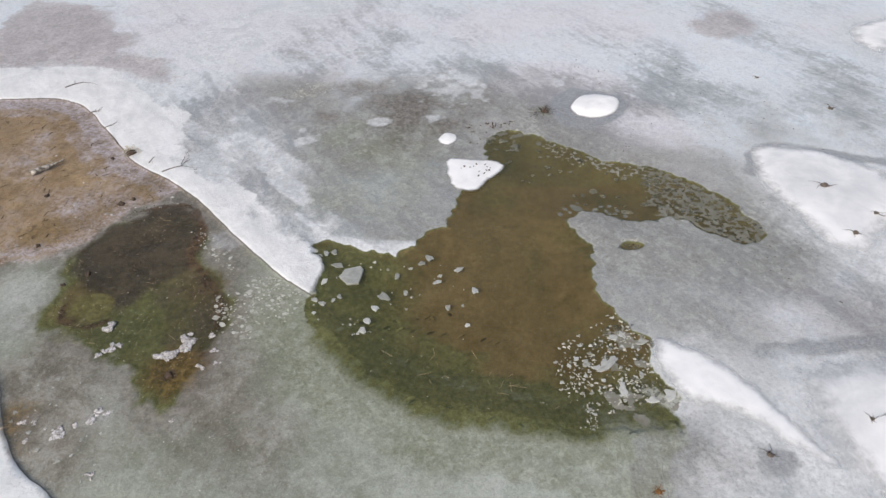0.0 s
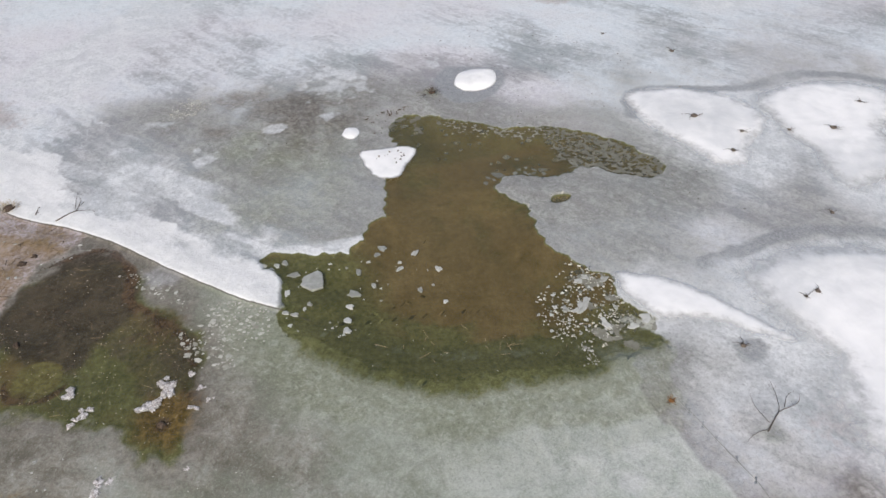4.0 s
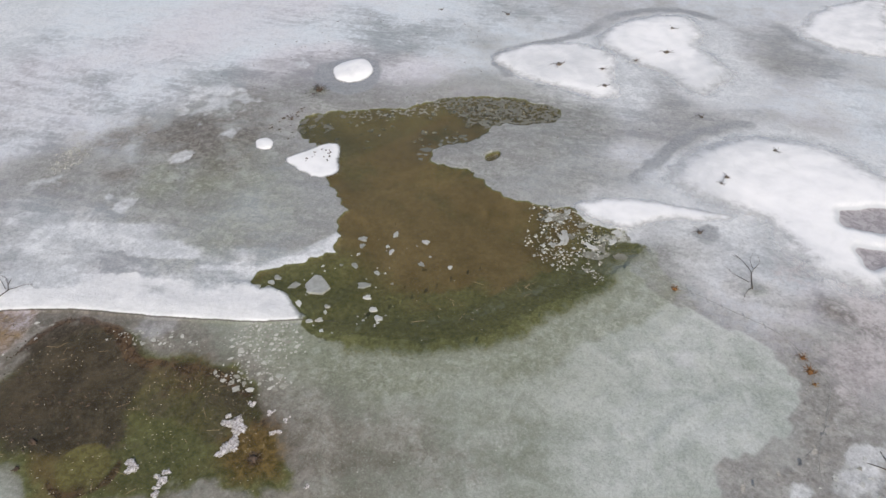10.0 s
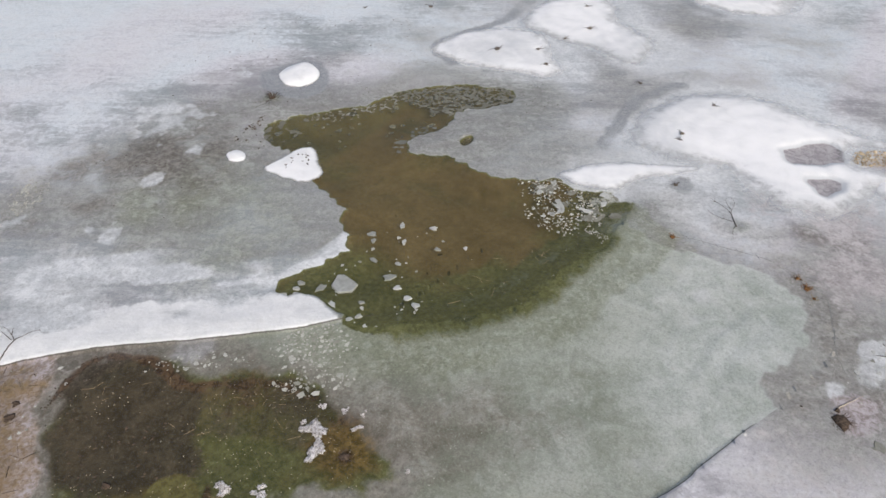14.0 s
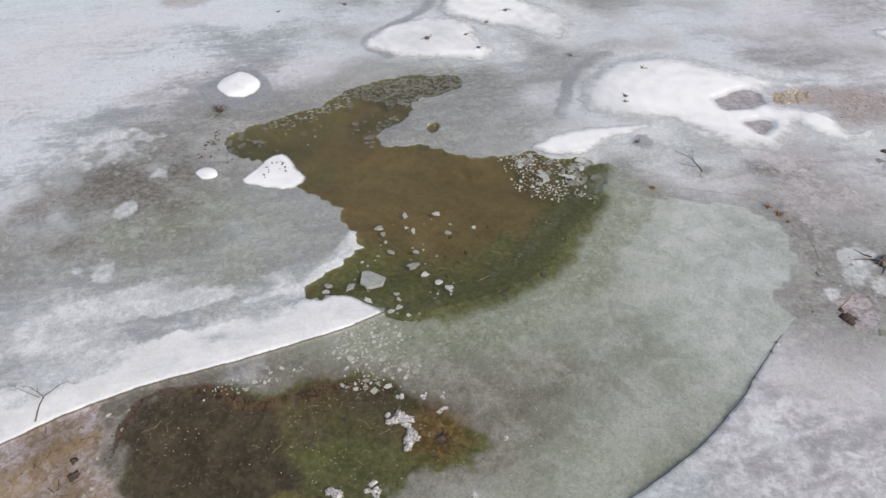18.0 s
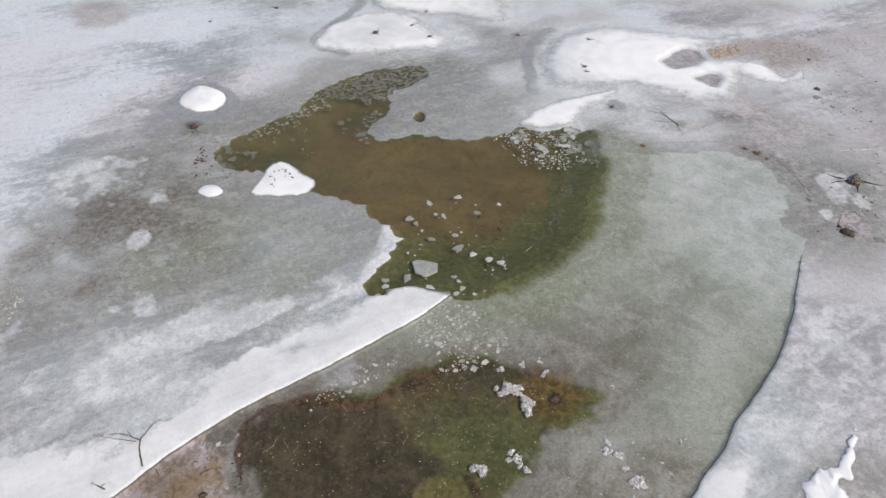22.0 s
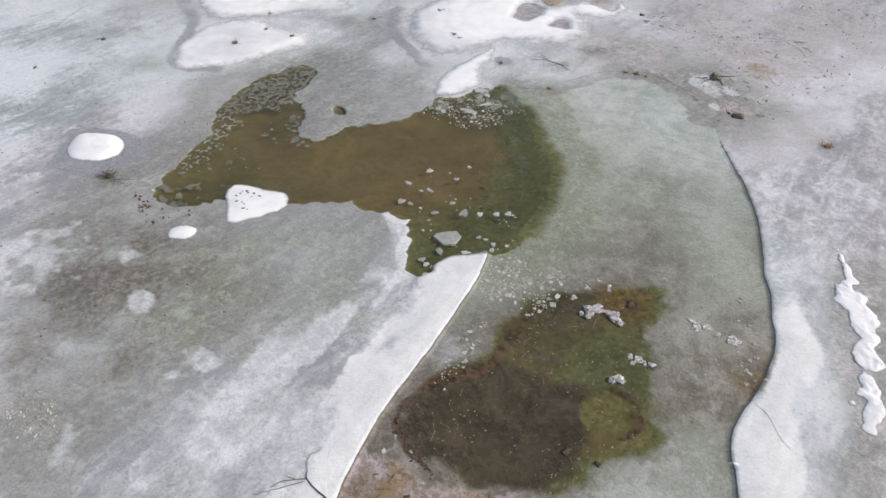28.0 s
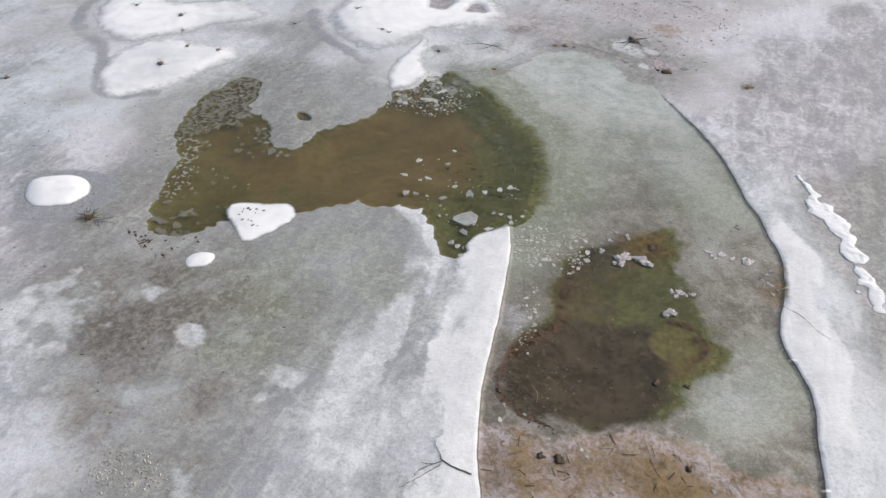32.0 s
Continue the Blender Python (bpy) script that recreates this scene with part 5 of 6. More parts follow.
def lump(name, me, x, y, sx, sy, sz, turn, label, category, group="", z=None, sunk=0.12):
    ob = new(name, me)
    base = floor_at(x, y) if z is None else z
    ob.matrix_world = Matrix.LocRotScale((x, y, base + sunk * sz), Euler((0, 0, turn)), (sx, sy, sz))
    return tagged(ob, label, category, group)


CLODS = [lump_mesh("mud_clod", k, CLOD, 0.5, 1.0, 3) for k in range(3)]
ROCKS = [lump_mesh("ice_lump", k + 5, ICE_ROCK, 0.8, 0.75, 4) for k in range(4)]
for x, y, sx, sy in ((0.55, 3.3, 0.3, 0.13), (0.25, 3.12, 0.24, 0.14), (0.8, 3.42, 0.16, 0.1), (-13.86, 25.28, 0.22, 0.16), (-14.3, 24.95, 0.28, 0.2), (-16.7, 22.05, 0.25, 0.12), (-14.0, 20.4, 0.24, 0.14), (-14.7, 19.7, 0.2, 0.1), (-19.3, 23.0, 0.2, 0.15), (-16.0, 28.6, 0.3, 0.12), (-17.8, 25.5, 0.2, 0.14), (13.2, 0.8, 0.3, 0.2), (16.9, 0.2, 0.2, 0.15)):
    lump("mud_clod", CLODS[RAND.randrange(3)], x, y, 0.5 * sx, 0.6 * sy, 0.09, RAND.uniform(0, 3), "dark wet mud clod frozen to the ground", "mud clod", "mud clods")
for x, y, sx, sy in ((-9.0, 16.65, 0.5, 0.28), (-9.15, 16.95, 0.3, 0.3), (-9.7, 16.1, 0.42, 0.22), (-9.4, 16.3, 0.3, 0.12), (-11.65, 16.5, 0.36, 0.22), (-11.9, 16.25, 0.28, 0.16), (-12.2, 17.5, 0.36, 0.28), (-7.8, 15.8, 0.26, 0.1), (-8.3, 15.6, 0.3, 0.14), (-8.35, 17.1, 0.24, 0.12), (-8.0, 16.4, 0.25, 0.1), (-10.5, 11.45, 0.28, 0.12),
                     (-13.0, 12.6, 0.2, 0.12), (-13.4, 13.3, 0.24, 0.14), (-12.9, 13.3, 0.2, 0.1), (-11.9, 13.0, 0.5, 0.3), (-11.0, 13.6, 0.4, 0.25), (-8.6, 13.4, 0.2, 0.08), (3.1, 1.7, 0.25, 0.1), (2.6, -0.4, 0.3, 0.15)):
    for k in range(5 if sx > 0.27 else 3):
        px, py, size = x + RAND.uniform(-0.55, 0.55) * sx, y + RAND.uniform(-0.8, 0.8) * sy, RAND.uniform(0.16, 0.38)
        lump("ice_lump", ROCKS[RAND.randrange(4)], px, py, size * sx, size * (0.5 * sx + 0.5 * sy), RAND.uniform(0.03, 0.06), RAND.uniform(0, 3), "grey-white lump of dirty ice on the frozen mud", "ice lump", "lumps of dirty ice", max(floor_at(px, py), WATER_LEVEL - 0.01), -0.2)


def driftwood(x, y, label):
    holder = new("driftwood")
    holder.location = (x, y, 0)
    for k in range(4):
        bm = bmesh.new()
        a = RAND.uniform(-0.6, 0.6) + 1.9
        rod(bm, [(-0.35 * math.cos(a) + 0.1 * k, -0.35 * math.sin(a), 0.05), (0.05 * k, 0.05, 0.14), (0.4 * math.cos(a), 0.4 * math.sin(a) - 0.1 * k, 0.06)], 0.07, 0.04, 7)
        part("chunk", bm, WOOD, holder, smooth=True)
    for pts in ([(0.15, 0.4), (0.25, 0.7), (0.5, 1.0)], [(0.0, 0.4), (-0.05, 0.7), (-0.2, 1.1)], [(-0.2, -0.1), (-0.5, 0.0), (-0.8, 0.1)], [(0.05, -0.35), (-0.1, -0.8), (-0.15, -1.2)]):
        bm = bmesh.new()
        rod(bm, [(a, b, 0.06 - 0.03 * k) for k, (a, b) in enumerate(pts)], 0.03, 0.01, 5)
        part("arm", bm, WOOD, holder, smooth=True)
    tagged(holder, label, "driftwood")


driftwood(4.25, 1.7, "blackened tangle of driftwood melted into pale ice")


def log(a, b, r, label):
    holder = new("log")
    ax, ay = a
    base = floor_at(ax, ay)
    holder.location = (ax, ay, base)
    n = 9
    pts = [(u * (b[0] - ax) + 0.03 * math.sin(5 * u), u * (b[1] - ay) + 0.04 * math.sin(7 * u), r + 0.05) for u in (k / n for k in range(n + 1))]
    bm = bmesh.new()
    rod(bm, pts[:6], r, 0.8 * r, 10)
    for v in bm.verts:
        v.co += v.co.normalized() * 0.03 * noise.noise(v.co * 9)
    part("trunk", bm, BARK, holder, smooth=True)
    bm = bmesh.new()
    rod(bm, pts[5:], 0.45 * r, 0.2 * r, 7)
    part("broken_limb", bm, BARK, holder, "thin bleached limb", True)
    bm = bmesh.new()
    rod(bm, [pts[3], (pts[3][0] + 0.2, pts[3][1] - 0.25, r + 0.2)], 0.3 * r, 0.15 * r, 6)
    part("stub", bm, WOOD, holder, smooth=True)
    tagged(holder, label, "log")


log((-19.15, 27.05), (-18.05, 28.2), 0.13, "short birch log with black and white bark on brown mud")

# ---- ridge of piled snow lumps on the southern shelf ----
RIDGE = [(-9.55, 6.12, 0.1), (-9.8, 6.25, 0.12), (-10.1, 6.42, 0.16), (-10.35, 6.53, 0.15), (-10.6, 6.65, 0.21), (-10.9, 6.8, 0.2), (-11.15, 6.9, 0.27), (-11.2, 7.64, 0.2), (-11.45, 7.85, 0.2), (-11.7, 8.05, 0.27), (-11.85, 7.7, 0.44), (-11.95, 7.35, 0.38), (-12.4, 7.8, 0.4), (-13.0, 7.85, 0.39),
         (-13.1, 8.4, 0.45), (-13.6, 8.45, 0.42), (-13.8, 9.0, 0.38), (-14.4, 9.5, 0.42), (-14.6, 9.2, 0.37), (-14.95, 10.0, 0.34), (-15.4, 10.2, 0.3), (-15.9, 10.55, 0.31), (-16.2, 11.0, 0.34), (-16.5, 11.35, 0.28)]


def lumpy_ridge(blobs, label, step=0.045):
    """Piled snow: many rounded lumps that run into each other."""
    gx, gy = np.meshgrid(np.arange(-17.2, -9.2, step), np.arange(5.7, 12.0, step), indexing="ij")
    n, m = gx.shape
    wx, wy = gx + 0.22 * fbm(gx, gy, 0.4, 4, 3.0), gy + 0.22 * fbm(gx, gy, 0.4, 4, 23.0)
    f = np.zeros(gx.shape)
    for x, y, r in blobs:
        f += np.exp(-1.9 * ((wx - x) ** 2 + (wy - y) ** 2) / r ** 2)
    lumps = np.maximum(np.minimum(f, 1.1) - 0.31 + 0.4 * fbm(gx, gy, 0.3, 4, 5.0), 0)
    billow = np.abs(fbm(wx, wy, 0.42, 4, 15.0))
    z = np.where(lumps > 0, 0.05 * np.sqrt(lumps) * (0.7 + 2.6 * billow) + 0.07 * np.abs(fbm(gx, gy, 0.17, 3, 9.0)) + 0.004, -0.02)
    keep = z > 0
    cell = keep[:-1, :-1] | keep[1:, :-1] | keep[1:, 1:] | keep[:-1, 1:]
    i = np.arange(n * m).reshape(n, m)
    faces = np.stack([i[:-1, :-1], i[1:, :-1], i[1:, 1:], i[:-1, 1:]], -1)[cell]
    used, back = np.unique(faces, return_inverse=True)
    me = mesh_of("snow_ridge", np.stack([gx.ravel(), gy.ravel(), z.ravel()], 1)[used], back.reshape(-1, 4), SNOW, dict(thick=np.where(z.ravel()[used] > 0.03, 0.68, 0.35), swell=np.full(len(used), 0.6), rim=np.clip(2.6 * np.sqrt(lumps.ravel()[used]), 0, 1.4)))
    return tagged(new("snow_ridge", me), label, "snow")


lumpy_ridge(RIDGE + [(-11.2, 7.25, 0.24), (-11.45, 7.4, 0.26), (-15.6, 10.4, 0.28), (-15.2, 10.1, 0.3), (-16.0, 10.8, 0.28), (-9.95, 6.35, 0.13), (-10.8, 6.75, 0.18), (-12.7, 7.7, 0.3), (-14.0, 9.3, 0.34), (-12.7, 8.2, 0.3), (-12.15, 7.95, 0.32), (-15.3, 10.6, 0.22), (-14.2, 9.2, 0.36)], "lumpy ridge of piled white snow on grey ice")
snow_body("snow_mound", [(-15.75, 11.05), (-15.6, 11.3), (-15.35, 11.2), (-15.45, 10.95)], 0.07, 0.12, "small oval white snow lump on brownish ice", 0.05, 0.02, 0.3, "snow mounds on the ice", fade=0.08)

# ---- cracks and refrozen ridges, as low ribbons ----
def ribbon(name, points, wide, high, material, label, category, uneven=0.05):
    line = smooth_line(points, 0.12, closed=False, rough=uneven, size=0.6)
    bm = bmesh.new()
    rows = []
    for i, (px, py) in enumerate(line):
        a, b = line[max(i - 1, 0)], line[min(i + 1, len(line) - 1)]
        t = (b - a) / max(np.hypot(*(b - a)), 1e-6)
        w = wide * (0.5 + 0.9 * float(value_noise(np.array(px * 3.0), np.array(py * 3.0)))) * min(1.0, 0.25 + 3 * min(i, len(line) - 1 - i) / len(line))
        z = floor_at(px, py) + 0.006
        rows.append([bm.verts.new((px - s * t[1] * w, py + s * t[0] * w, z + h)) for s, h in ((-1, -0.03), (-0.4, high), (0.4, high), (1, -0.03))])
    for a, b in zip(rows, rows[1:]):
        for k in range(3):
            bm.faces.new((a[k], b[k], b[k + 1], a[k + 1]))
    bmesh.ops.recalc_face_normals(bm, faces=bm.faces)
    return tagged(part(name, bm, material, smooth=True), label, category, kind="structure")


ribbon("ice_crack", CRACK[:11], 0.03, 0.003, CRACK_MAT, "", "crack")
ribbon("ice_crack", [(5.5, 4.5), (4.6, 4.25), (3.9, 4.1), (3.0, 3.75), (2.45, 3.4), (2.25, 2.9)], 0.022, 0.001, CRACK_MAT, "", "crack")
ribbon("ice_crack", [(-14.33, 14.0), (-14.6, 14.0), (-15.0, 13.95), (-15.9, 14.15), (-16.3, 14.1)], 0.015, 0.001, CRACK_MAT, "", "crack")
ribbon("ice_crack", [(21.0, 38.0), (23.0, 36.5), (25.0, 35.6), (27.5, 34.0)], 0.03, 0.001, CRACK_MAT, "", "crack")
for pts in ([(7.95, -5.35), (6.9, -5.3), (5.5, -5.2), (4.65, -4.75), (4.15, -4.05), (4.05, -3.5)], [(1.5, 1.3), (1.65, 0.6), (1.85, -0.05), (2.2, -0.4), (2.35, -0.85), (2.8, -1.05), (3.45, -1.25)], [(6.9, 1.65), (7.05, 0.9), (7.2, -0.05), (6.5, -0.2)]):
    ribbon("ice_ridge", pts, 0.04, 0.015, RIDGE_MAT, "", "ice ridge", 0.15)

# ---- broken ice: floes, chips, plates ----
def plate_mesh(name, seed, material, thick, corners=7, lean=0.34):
    """A broken plate of ice, one metre across, with a worn upper edge."""
    r = random.Random(seed)
    n = r.randint(corners - 2, corners + 2)
    angles = sorted((k + r.uniform(-0.35, 0.35)) * 2 * math.pi / n for k in range(n))
    rim = [(q * math.cos(a), q * math.sin(a)) for a, q in ((a, r.uniform(lean, 0.58)) for a in angles)]
    broken = []
    for k, (a, b) in enumerate(rim):
        c, d = rim[(k + 1) % n]
        u, push = r.uniform(0.35, 0.65), r.uniform(-0.06, 0.04)
        broken += [(a, b), (a + u * (c - a) + push * (d - b), b + u * (d - b) - push * (c - a))]
    rim, n = broken, 2 * n
    bm = bmesh.new()
    low = [bm.verts.new((a, b, -thick)) for a, b in rim]
    mid = [bm.verts.new((1.02 * a, 1.02 * b, 0.6 * thick)) for a, b in rim]
    top = [bm.verts.new((0.86 * a, 0.86 * b, thick)) for a, b in rim]
    for a, b in ((low, mid), (mid, top)):
        for k in range(n):
            bm.faces.new((a[k], a[(k + 1) % n], b[(k + 1) % n], b[k]))
    bm.faces.new(top)
    me = bpy.data.meshes.new(name)
    bm.to_mesh(me)
    bm.free()
    me.materials.append(material)
    return me


def scatter(name, meshes, count, area, small, large, z, label, category, group, dense=None, lean=0.05, seed=1):
    """Pieces of ice strewn over an area, each of its own size and turn."""
    r = random.Random(seed)
    line = smooth_line(area, 0.4)
    lo, hi = line.min(0), line.max(0)
    placed = []
    xs = np.array([r.uniform(lo[0], hi[0]) for _ in range(count * 14)])
    ys = np.array([r.uniform(lo[1], hi[1]) for _ in range(count * 14)])
    keep = nearest(line, xs, ys)[0] < 0
    if dense:
        keep &= value_noise(xs / dense, ys / dense) > np.array([r.uniform(0.25, 0.75) for _ in xs])
    for x, y in zip(xs[keep].tolist(), ys[keep].tolist()):
        if len(placed) >= count:
            break
        size = small + (large - small) * r.random() ** 2.2
        if any((x - a) ** 2 + (y - b) ** 2 < (0.42 * (size + c)) ** 2 for a, b, c in placed):
            continue
        placed.append((x, y, size))
        ob = new(name, meshes[r.randrange(len(meshes))])
        base = z if z is not None else floor_at(x, y) + 0.012
        ob.matrix_world = Matrix.LocRotScale((x, y, base), Euler((r.uniform(-lean, lean), r.uniform(-lean, lean), r.uniform(0, 6.28))), (size, size * r.uniform(0.55, 1.0), 1))
        tagged(ob, label, category, group)


AFLOAT = WATER_LEVEL + 0.004
CHIPS = [plate_mesh("ice_chip", 20 + k, CHIP, 0.012, 9, 0.2) for k in range(8)]
FLOES = [plate_mesh("ice_floe", 40 + k, FLOE, 0.03) for k in range(4)]
SKINS = [plate_mesh("ice_skin", 60 + k, SKIN, 0.006, 10, 0.25) for k in range(8)]
FILMS = [plate_mesh("ice_film", 70 + k, FILM, 0.006, 10, 0.25) for k in range(6)]
PLATES = [plate_mesh("ice_plate", 80 + k, PLATE, 0.005, 7, 0.28) for k in range(8)]

# the largest floe, beside the tip of the western shelf
bm = bmesh.new()
rim = [(-3.3, 20.8), (-3.15, 20.6), (-3.2, 20.15), (-3.28, 19.8), (-3.7, 19.75), (-4.05, 20.15), (-3.9, 20.6)]
low = [bm.verts.new((a, b, AFLOAT - 0.05)) for a, b in rim]
mid = [bm.verts.new((a, b, AFLOAT + 0.04)) for a, b in rim]
top = [bm.verts.new((-3.6 + 0.94 * (a + 3.6), 20.25 + 0.94 * (b - 20.25), AFLOAT + 0.055)) for a, b in rim]
for a, b in ((low, mid), (mid, top)):
    for k in range(len(rim)):
        bm.faces.new((a[k], b[k], b[(k + 1) % len(rim)], a[(k + 1) % len(rim)]))
bm.faces.new(top)
bmesh.ops.recalc_face_normals(bm, faces=bm.faces)
tagged(part("ice_floe", bm, FLOE), "large milky ice floe with straight broken edges on water", "ice floe", "floes on the pool")
for x, y, sx, sy in ((-4.17, 20.87, 0.6, 0.4), (-0.57, 21.3, 0.4, 0.3), (-0.84, 21.0, 0.35, 0.25), (-1.42, 19.27, 0.3, 0.18), (-0.2, 19.9, 0.45, 0.2), (-2.23, 19.1, 0.55, 0.35), (-2.55, 18.45, 0.32, 0.25), (-2.76, 17.8, 0.34, 0.26), (-2.92, 17.35, 0.4, 0.32), (-4.62, 19.95, 0.5, 0.3), (-4.55, 18.7, 0.3, 0.2), (-4.84, 18.9, 0.3, 0.2), (-4.44, 21.7, 0.4, 0.28), (-4.75, 21.6, 0.35, 0.25),
                     (-5.0, 21.45, 0.35, 0.2), (-3.94, 19.1, 0.3, 0.2), (-4.15, 18.9, 0.25, 0.18), (0.6, 20.6, 0.5, 0.3), (1.2, 19.4, 0.35, 0.25), (0.2, 18.5, 0.3, 0.2), (0.9, 17.6, 0.25, 0.2), (-1.8, 20.2, 0.4, 0.2)):
    ob = new("ice_floe", FLOES[RAND.randrange(4)])
    ob.matrix_world = Matrix.LocRotScale((x, y, AFLOAT), Euler((0, 0, RAND.uniform(0, 6))), (sx, sy, 1))
    tagged(ob, "small milky ice floe drifting on murky water", "ice floe", "floes on the pool")
# slabs of frost in the north-eastern corner of the pool
for x, y, sx, sy, turn in ((5.6, 15.75, 0.95, 0.42, 0.7), (5.9, 16.0, 0.5, 0.3, 1.5), (5.25, 15.6, 0.4, 0.3, 0.2), (6.0, 14.7, 0.3, 0.7, 0.1), (7.05, 16.8, 0.5, 0.3, 0.4), (6.1, 17.0, 0.55, 0.3, 0.5), (6.4, 17.1, 0.4, 0.25, 2.0), (6.85, 14.25, 0.45, 0.3, 0.0), (4.95, 15.8, 0.3, 0.4, 0.3), (7.5, 14.45, 0.6, 0.45, 0.5), (6.75, 15.3, 0.25, 0.4, 0.0)):
    ob = new("ice_floe", CHIPS[RAND.randrange(8)])
    ob.matrix_world = Matrix.LocRotScale((x, y, AFLOAT + 0.01), Euler((0, 0, turn)), (sx, sy, 1.3))
    tagged(ob, "slab of white frosted ice among smaller chips", "ice floe", "floes on the pool")
scatter("ice_chip", CHIPS, 110, [(6.3, 18.0), (7.5, 16.8), (7.2, 15.6), (6.9, 14.6), (5.3, 13.9), (3.8, 14.6), (3.7, 15.8), (5.1, 16.9)], 0.05, 0.26, AFLOAT, "small white chip of broken ice on water", "ice chip", "chips in the pool's corner", 1.1, seed=3)
scatter("ice_skin", SKINS, 90, [(6.4, 18.2), (7.6, 16.9), (7.4, 15.6), (7.6, 14.4), (6.6, 13.8), (5.2, 14.4), (5.0, 16.0), (5.6, 17.4)], 0.1, 0.42, AFLOAT - 0.002, "thin grey-olive plate of clear ice on the pool", "ice plate", "thin plates in the pool's corner", 0.9, 0.01, seed=15)
scatter("ice_chip", CHIPS, 38, [(-5.1, 19.0), (-4.6, 17.8), (-2.5, 17.0), (0.5, 17.8), (1.0, 21.0), (-1.5, 21.0), (-4.0, 21.6), (-5.0, 20.6)], 0.06, 0.24, AFLOAT, "small white chip of broken ice on water", "ice chip", "chips in the pool", 0.8, seed=4)
scatter("ice_chip", CHIPS, 30, [(3.8, 12.9), (4.6, 12.75), (4.95, 13.2), (4.9, 13.9), (4.6, 13.9), (4.6, 13.2), (3.9, 13.15)], 0.05, 0.2, AFLOAT, "small white chip of broken ice on water", "ice chip", "chips along the thin ice", 0.5, seed=5)


def thin_sheet(area, share, label, size, seed, step=0.05):
    """A film of rotten ice on the water, eaten through by holes."""
    line = smooth_line(area, 0.3)
    lo, hi = line.min(0), line.max(0)
    gx, gy = np.meshgrid(np.arange(lo[0], hi[0], step), np.arange(lo[1], hi[1], step), indexing="ij")
    n, m = gx.shape
    d = nearest(line, gx.ravel(), gy.ravel())[0].reshape(n, m)
    eaten = fbm(gx + 0.4 * fbm(gx, gy, 0.8, 3, seed), gy, size, 5, seed + 4)
    keep = (eaten + share - 0.3 * ramp(-0.5, 0.0, d) > 0) & (d < 0)
    i = np.arange(n * m).reshape(n, m)
    cell = keep[:-1, :-1] & keep[1:, :-1] & keep[1:, 1:] & keep[:-1, 1:]
    faces = np.stack([i[:-1, :-1], i[1:, :-1], i[1:, 1:], i[:-1, 1:]], -1)[cell]
    used, back = np.unique(faces, return_inverse=True)
    z = AFLOAT + 0.006 + 0.01 * fbm(gx, gy, 0.2, 2, 1.0)
    me = mesh_of("thin_ice", np.stack([gx.ravel(), gy.ravel(), z.ravel()], 1)[used], back.reshape(-1, 4), ROTTEN)
    tagged(new("thin_ice", me), label, "ice", kind="stuff")


thin_sheet([(9.3, 28.6), (11.9, 26.6), (13.5, 24.7), (14.1, 23.0), (12.8, 21.8), (11.3, 22.4), (10.2, 23.4), (8.8, 24.4), (9.0, 26.4)], 0.05, "thin rotten grey ice eaten through by olive water", 0.15, 2.0, 0.03)
thin_sheet([(5.2, 30.6), (7.9, 28.8), (9.9, 28.2), (9.4, 26.6), (7.4, 27.2), (4.9, 28.7)], -0.05, "thin rotten grey ice along the pool's far rim", 0.16, 7.0, 0.03)
thin_sheet([(5.7, 19.4), (6.9, 18.0), (7.9, 16.9), (7.6, 15.9), (7.7, 14.9), (8.3, 14.2), (7.2, 13.0), (6.0, 13.0), (5.0, 14.0), (5.3, 15.4), (5.3, 17.0)], -0.05, "thin grey frost crust in the pool's corner", 0.45, 11.0)
thin_sheet([(1.7, 30.4), (3.5, 31.6), (5.2, 30.6), (4.5, 29.2), (2.6, 29.0)], -0.02, "thin rotten grey ice along the pool's far rim", 0.5, 5.0)
scatter("ice_skin", SKINS, 110, [(9.8, 27.8), (11.8, 26.0), (13.2, 24.4), (13.6, 23.1), (12.7, 22.3), (11.2, 23.2), (10.0, 24.2), (9.2, 26.2)], 0.25, 0.95, AFLOAT - 0.002, "thin grey-olive plate of clear ice on the pool", "ice plate", "thin plates on the far pool", 1.2, 0.01, seed=6)
scatter("ice_skin", SKINS, 40, [(2.2, 30.6), (3.4, 31.0), (6.0, 29.5), (9.0, 27.8), (9.0, 24.2), (6.0, 25.0), (2.6, 28.0)], 0.2, 0.7, AFLOAT - 0.002, "thin grey-olive plate of clear ice on the pool", "ice plate", "thin plates on the far pool", 1.2, 0.01, seed=7)
scatter("ice_skin", FILMS, 26, [(8.2, 23.9), (8.2, 23.0), (5.7, 23.5), (4.8, 24.4), (5.9, 24.9), (7.3, 25.0)], 0.25, 0.9, AFLOAT - 0.001, "grey film of half-sunken ice beside the shore", "ice plate", "films of ice along the shore", None, 0.01, seed=17)
scatter("ice_skin", SKINS, 14, [(7.35, 22.05), (7.6, 22.25), (8.1, 22.15), (8.2, 22.0), (7.8, 21.85), (7.5, 21.85)], 0.12, 0.35, AFLOAT - 0.002, "thin plate of ice in a small water hole", "ice plate", "plates in the water hole", seed=8)
scatter("ice_plate", PLATES, 240, [(-5.4, 19.2), (-5.9, 17.4), (-7.0, 16.9), (-8.3, 17.6), (-8.6, 19.6), (-8.2, 21.2), (-7.2, 20.7), (-6.2, 19.8)], 0.07, 0.34, None, "pale flake of broken ice frozen into the basin", "ice flake", "flakes frozen into the basin", 0.9, 0.03, seed=9)
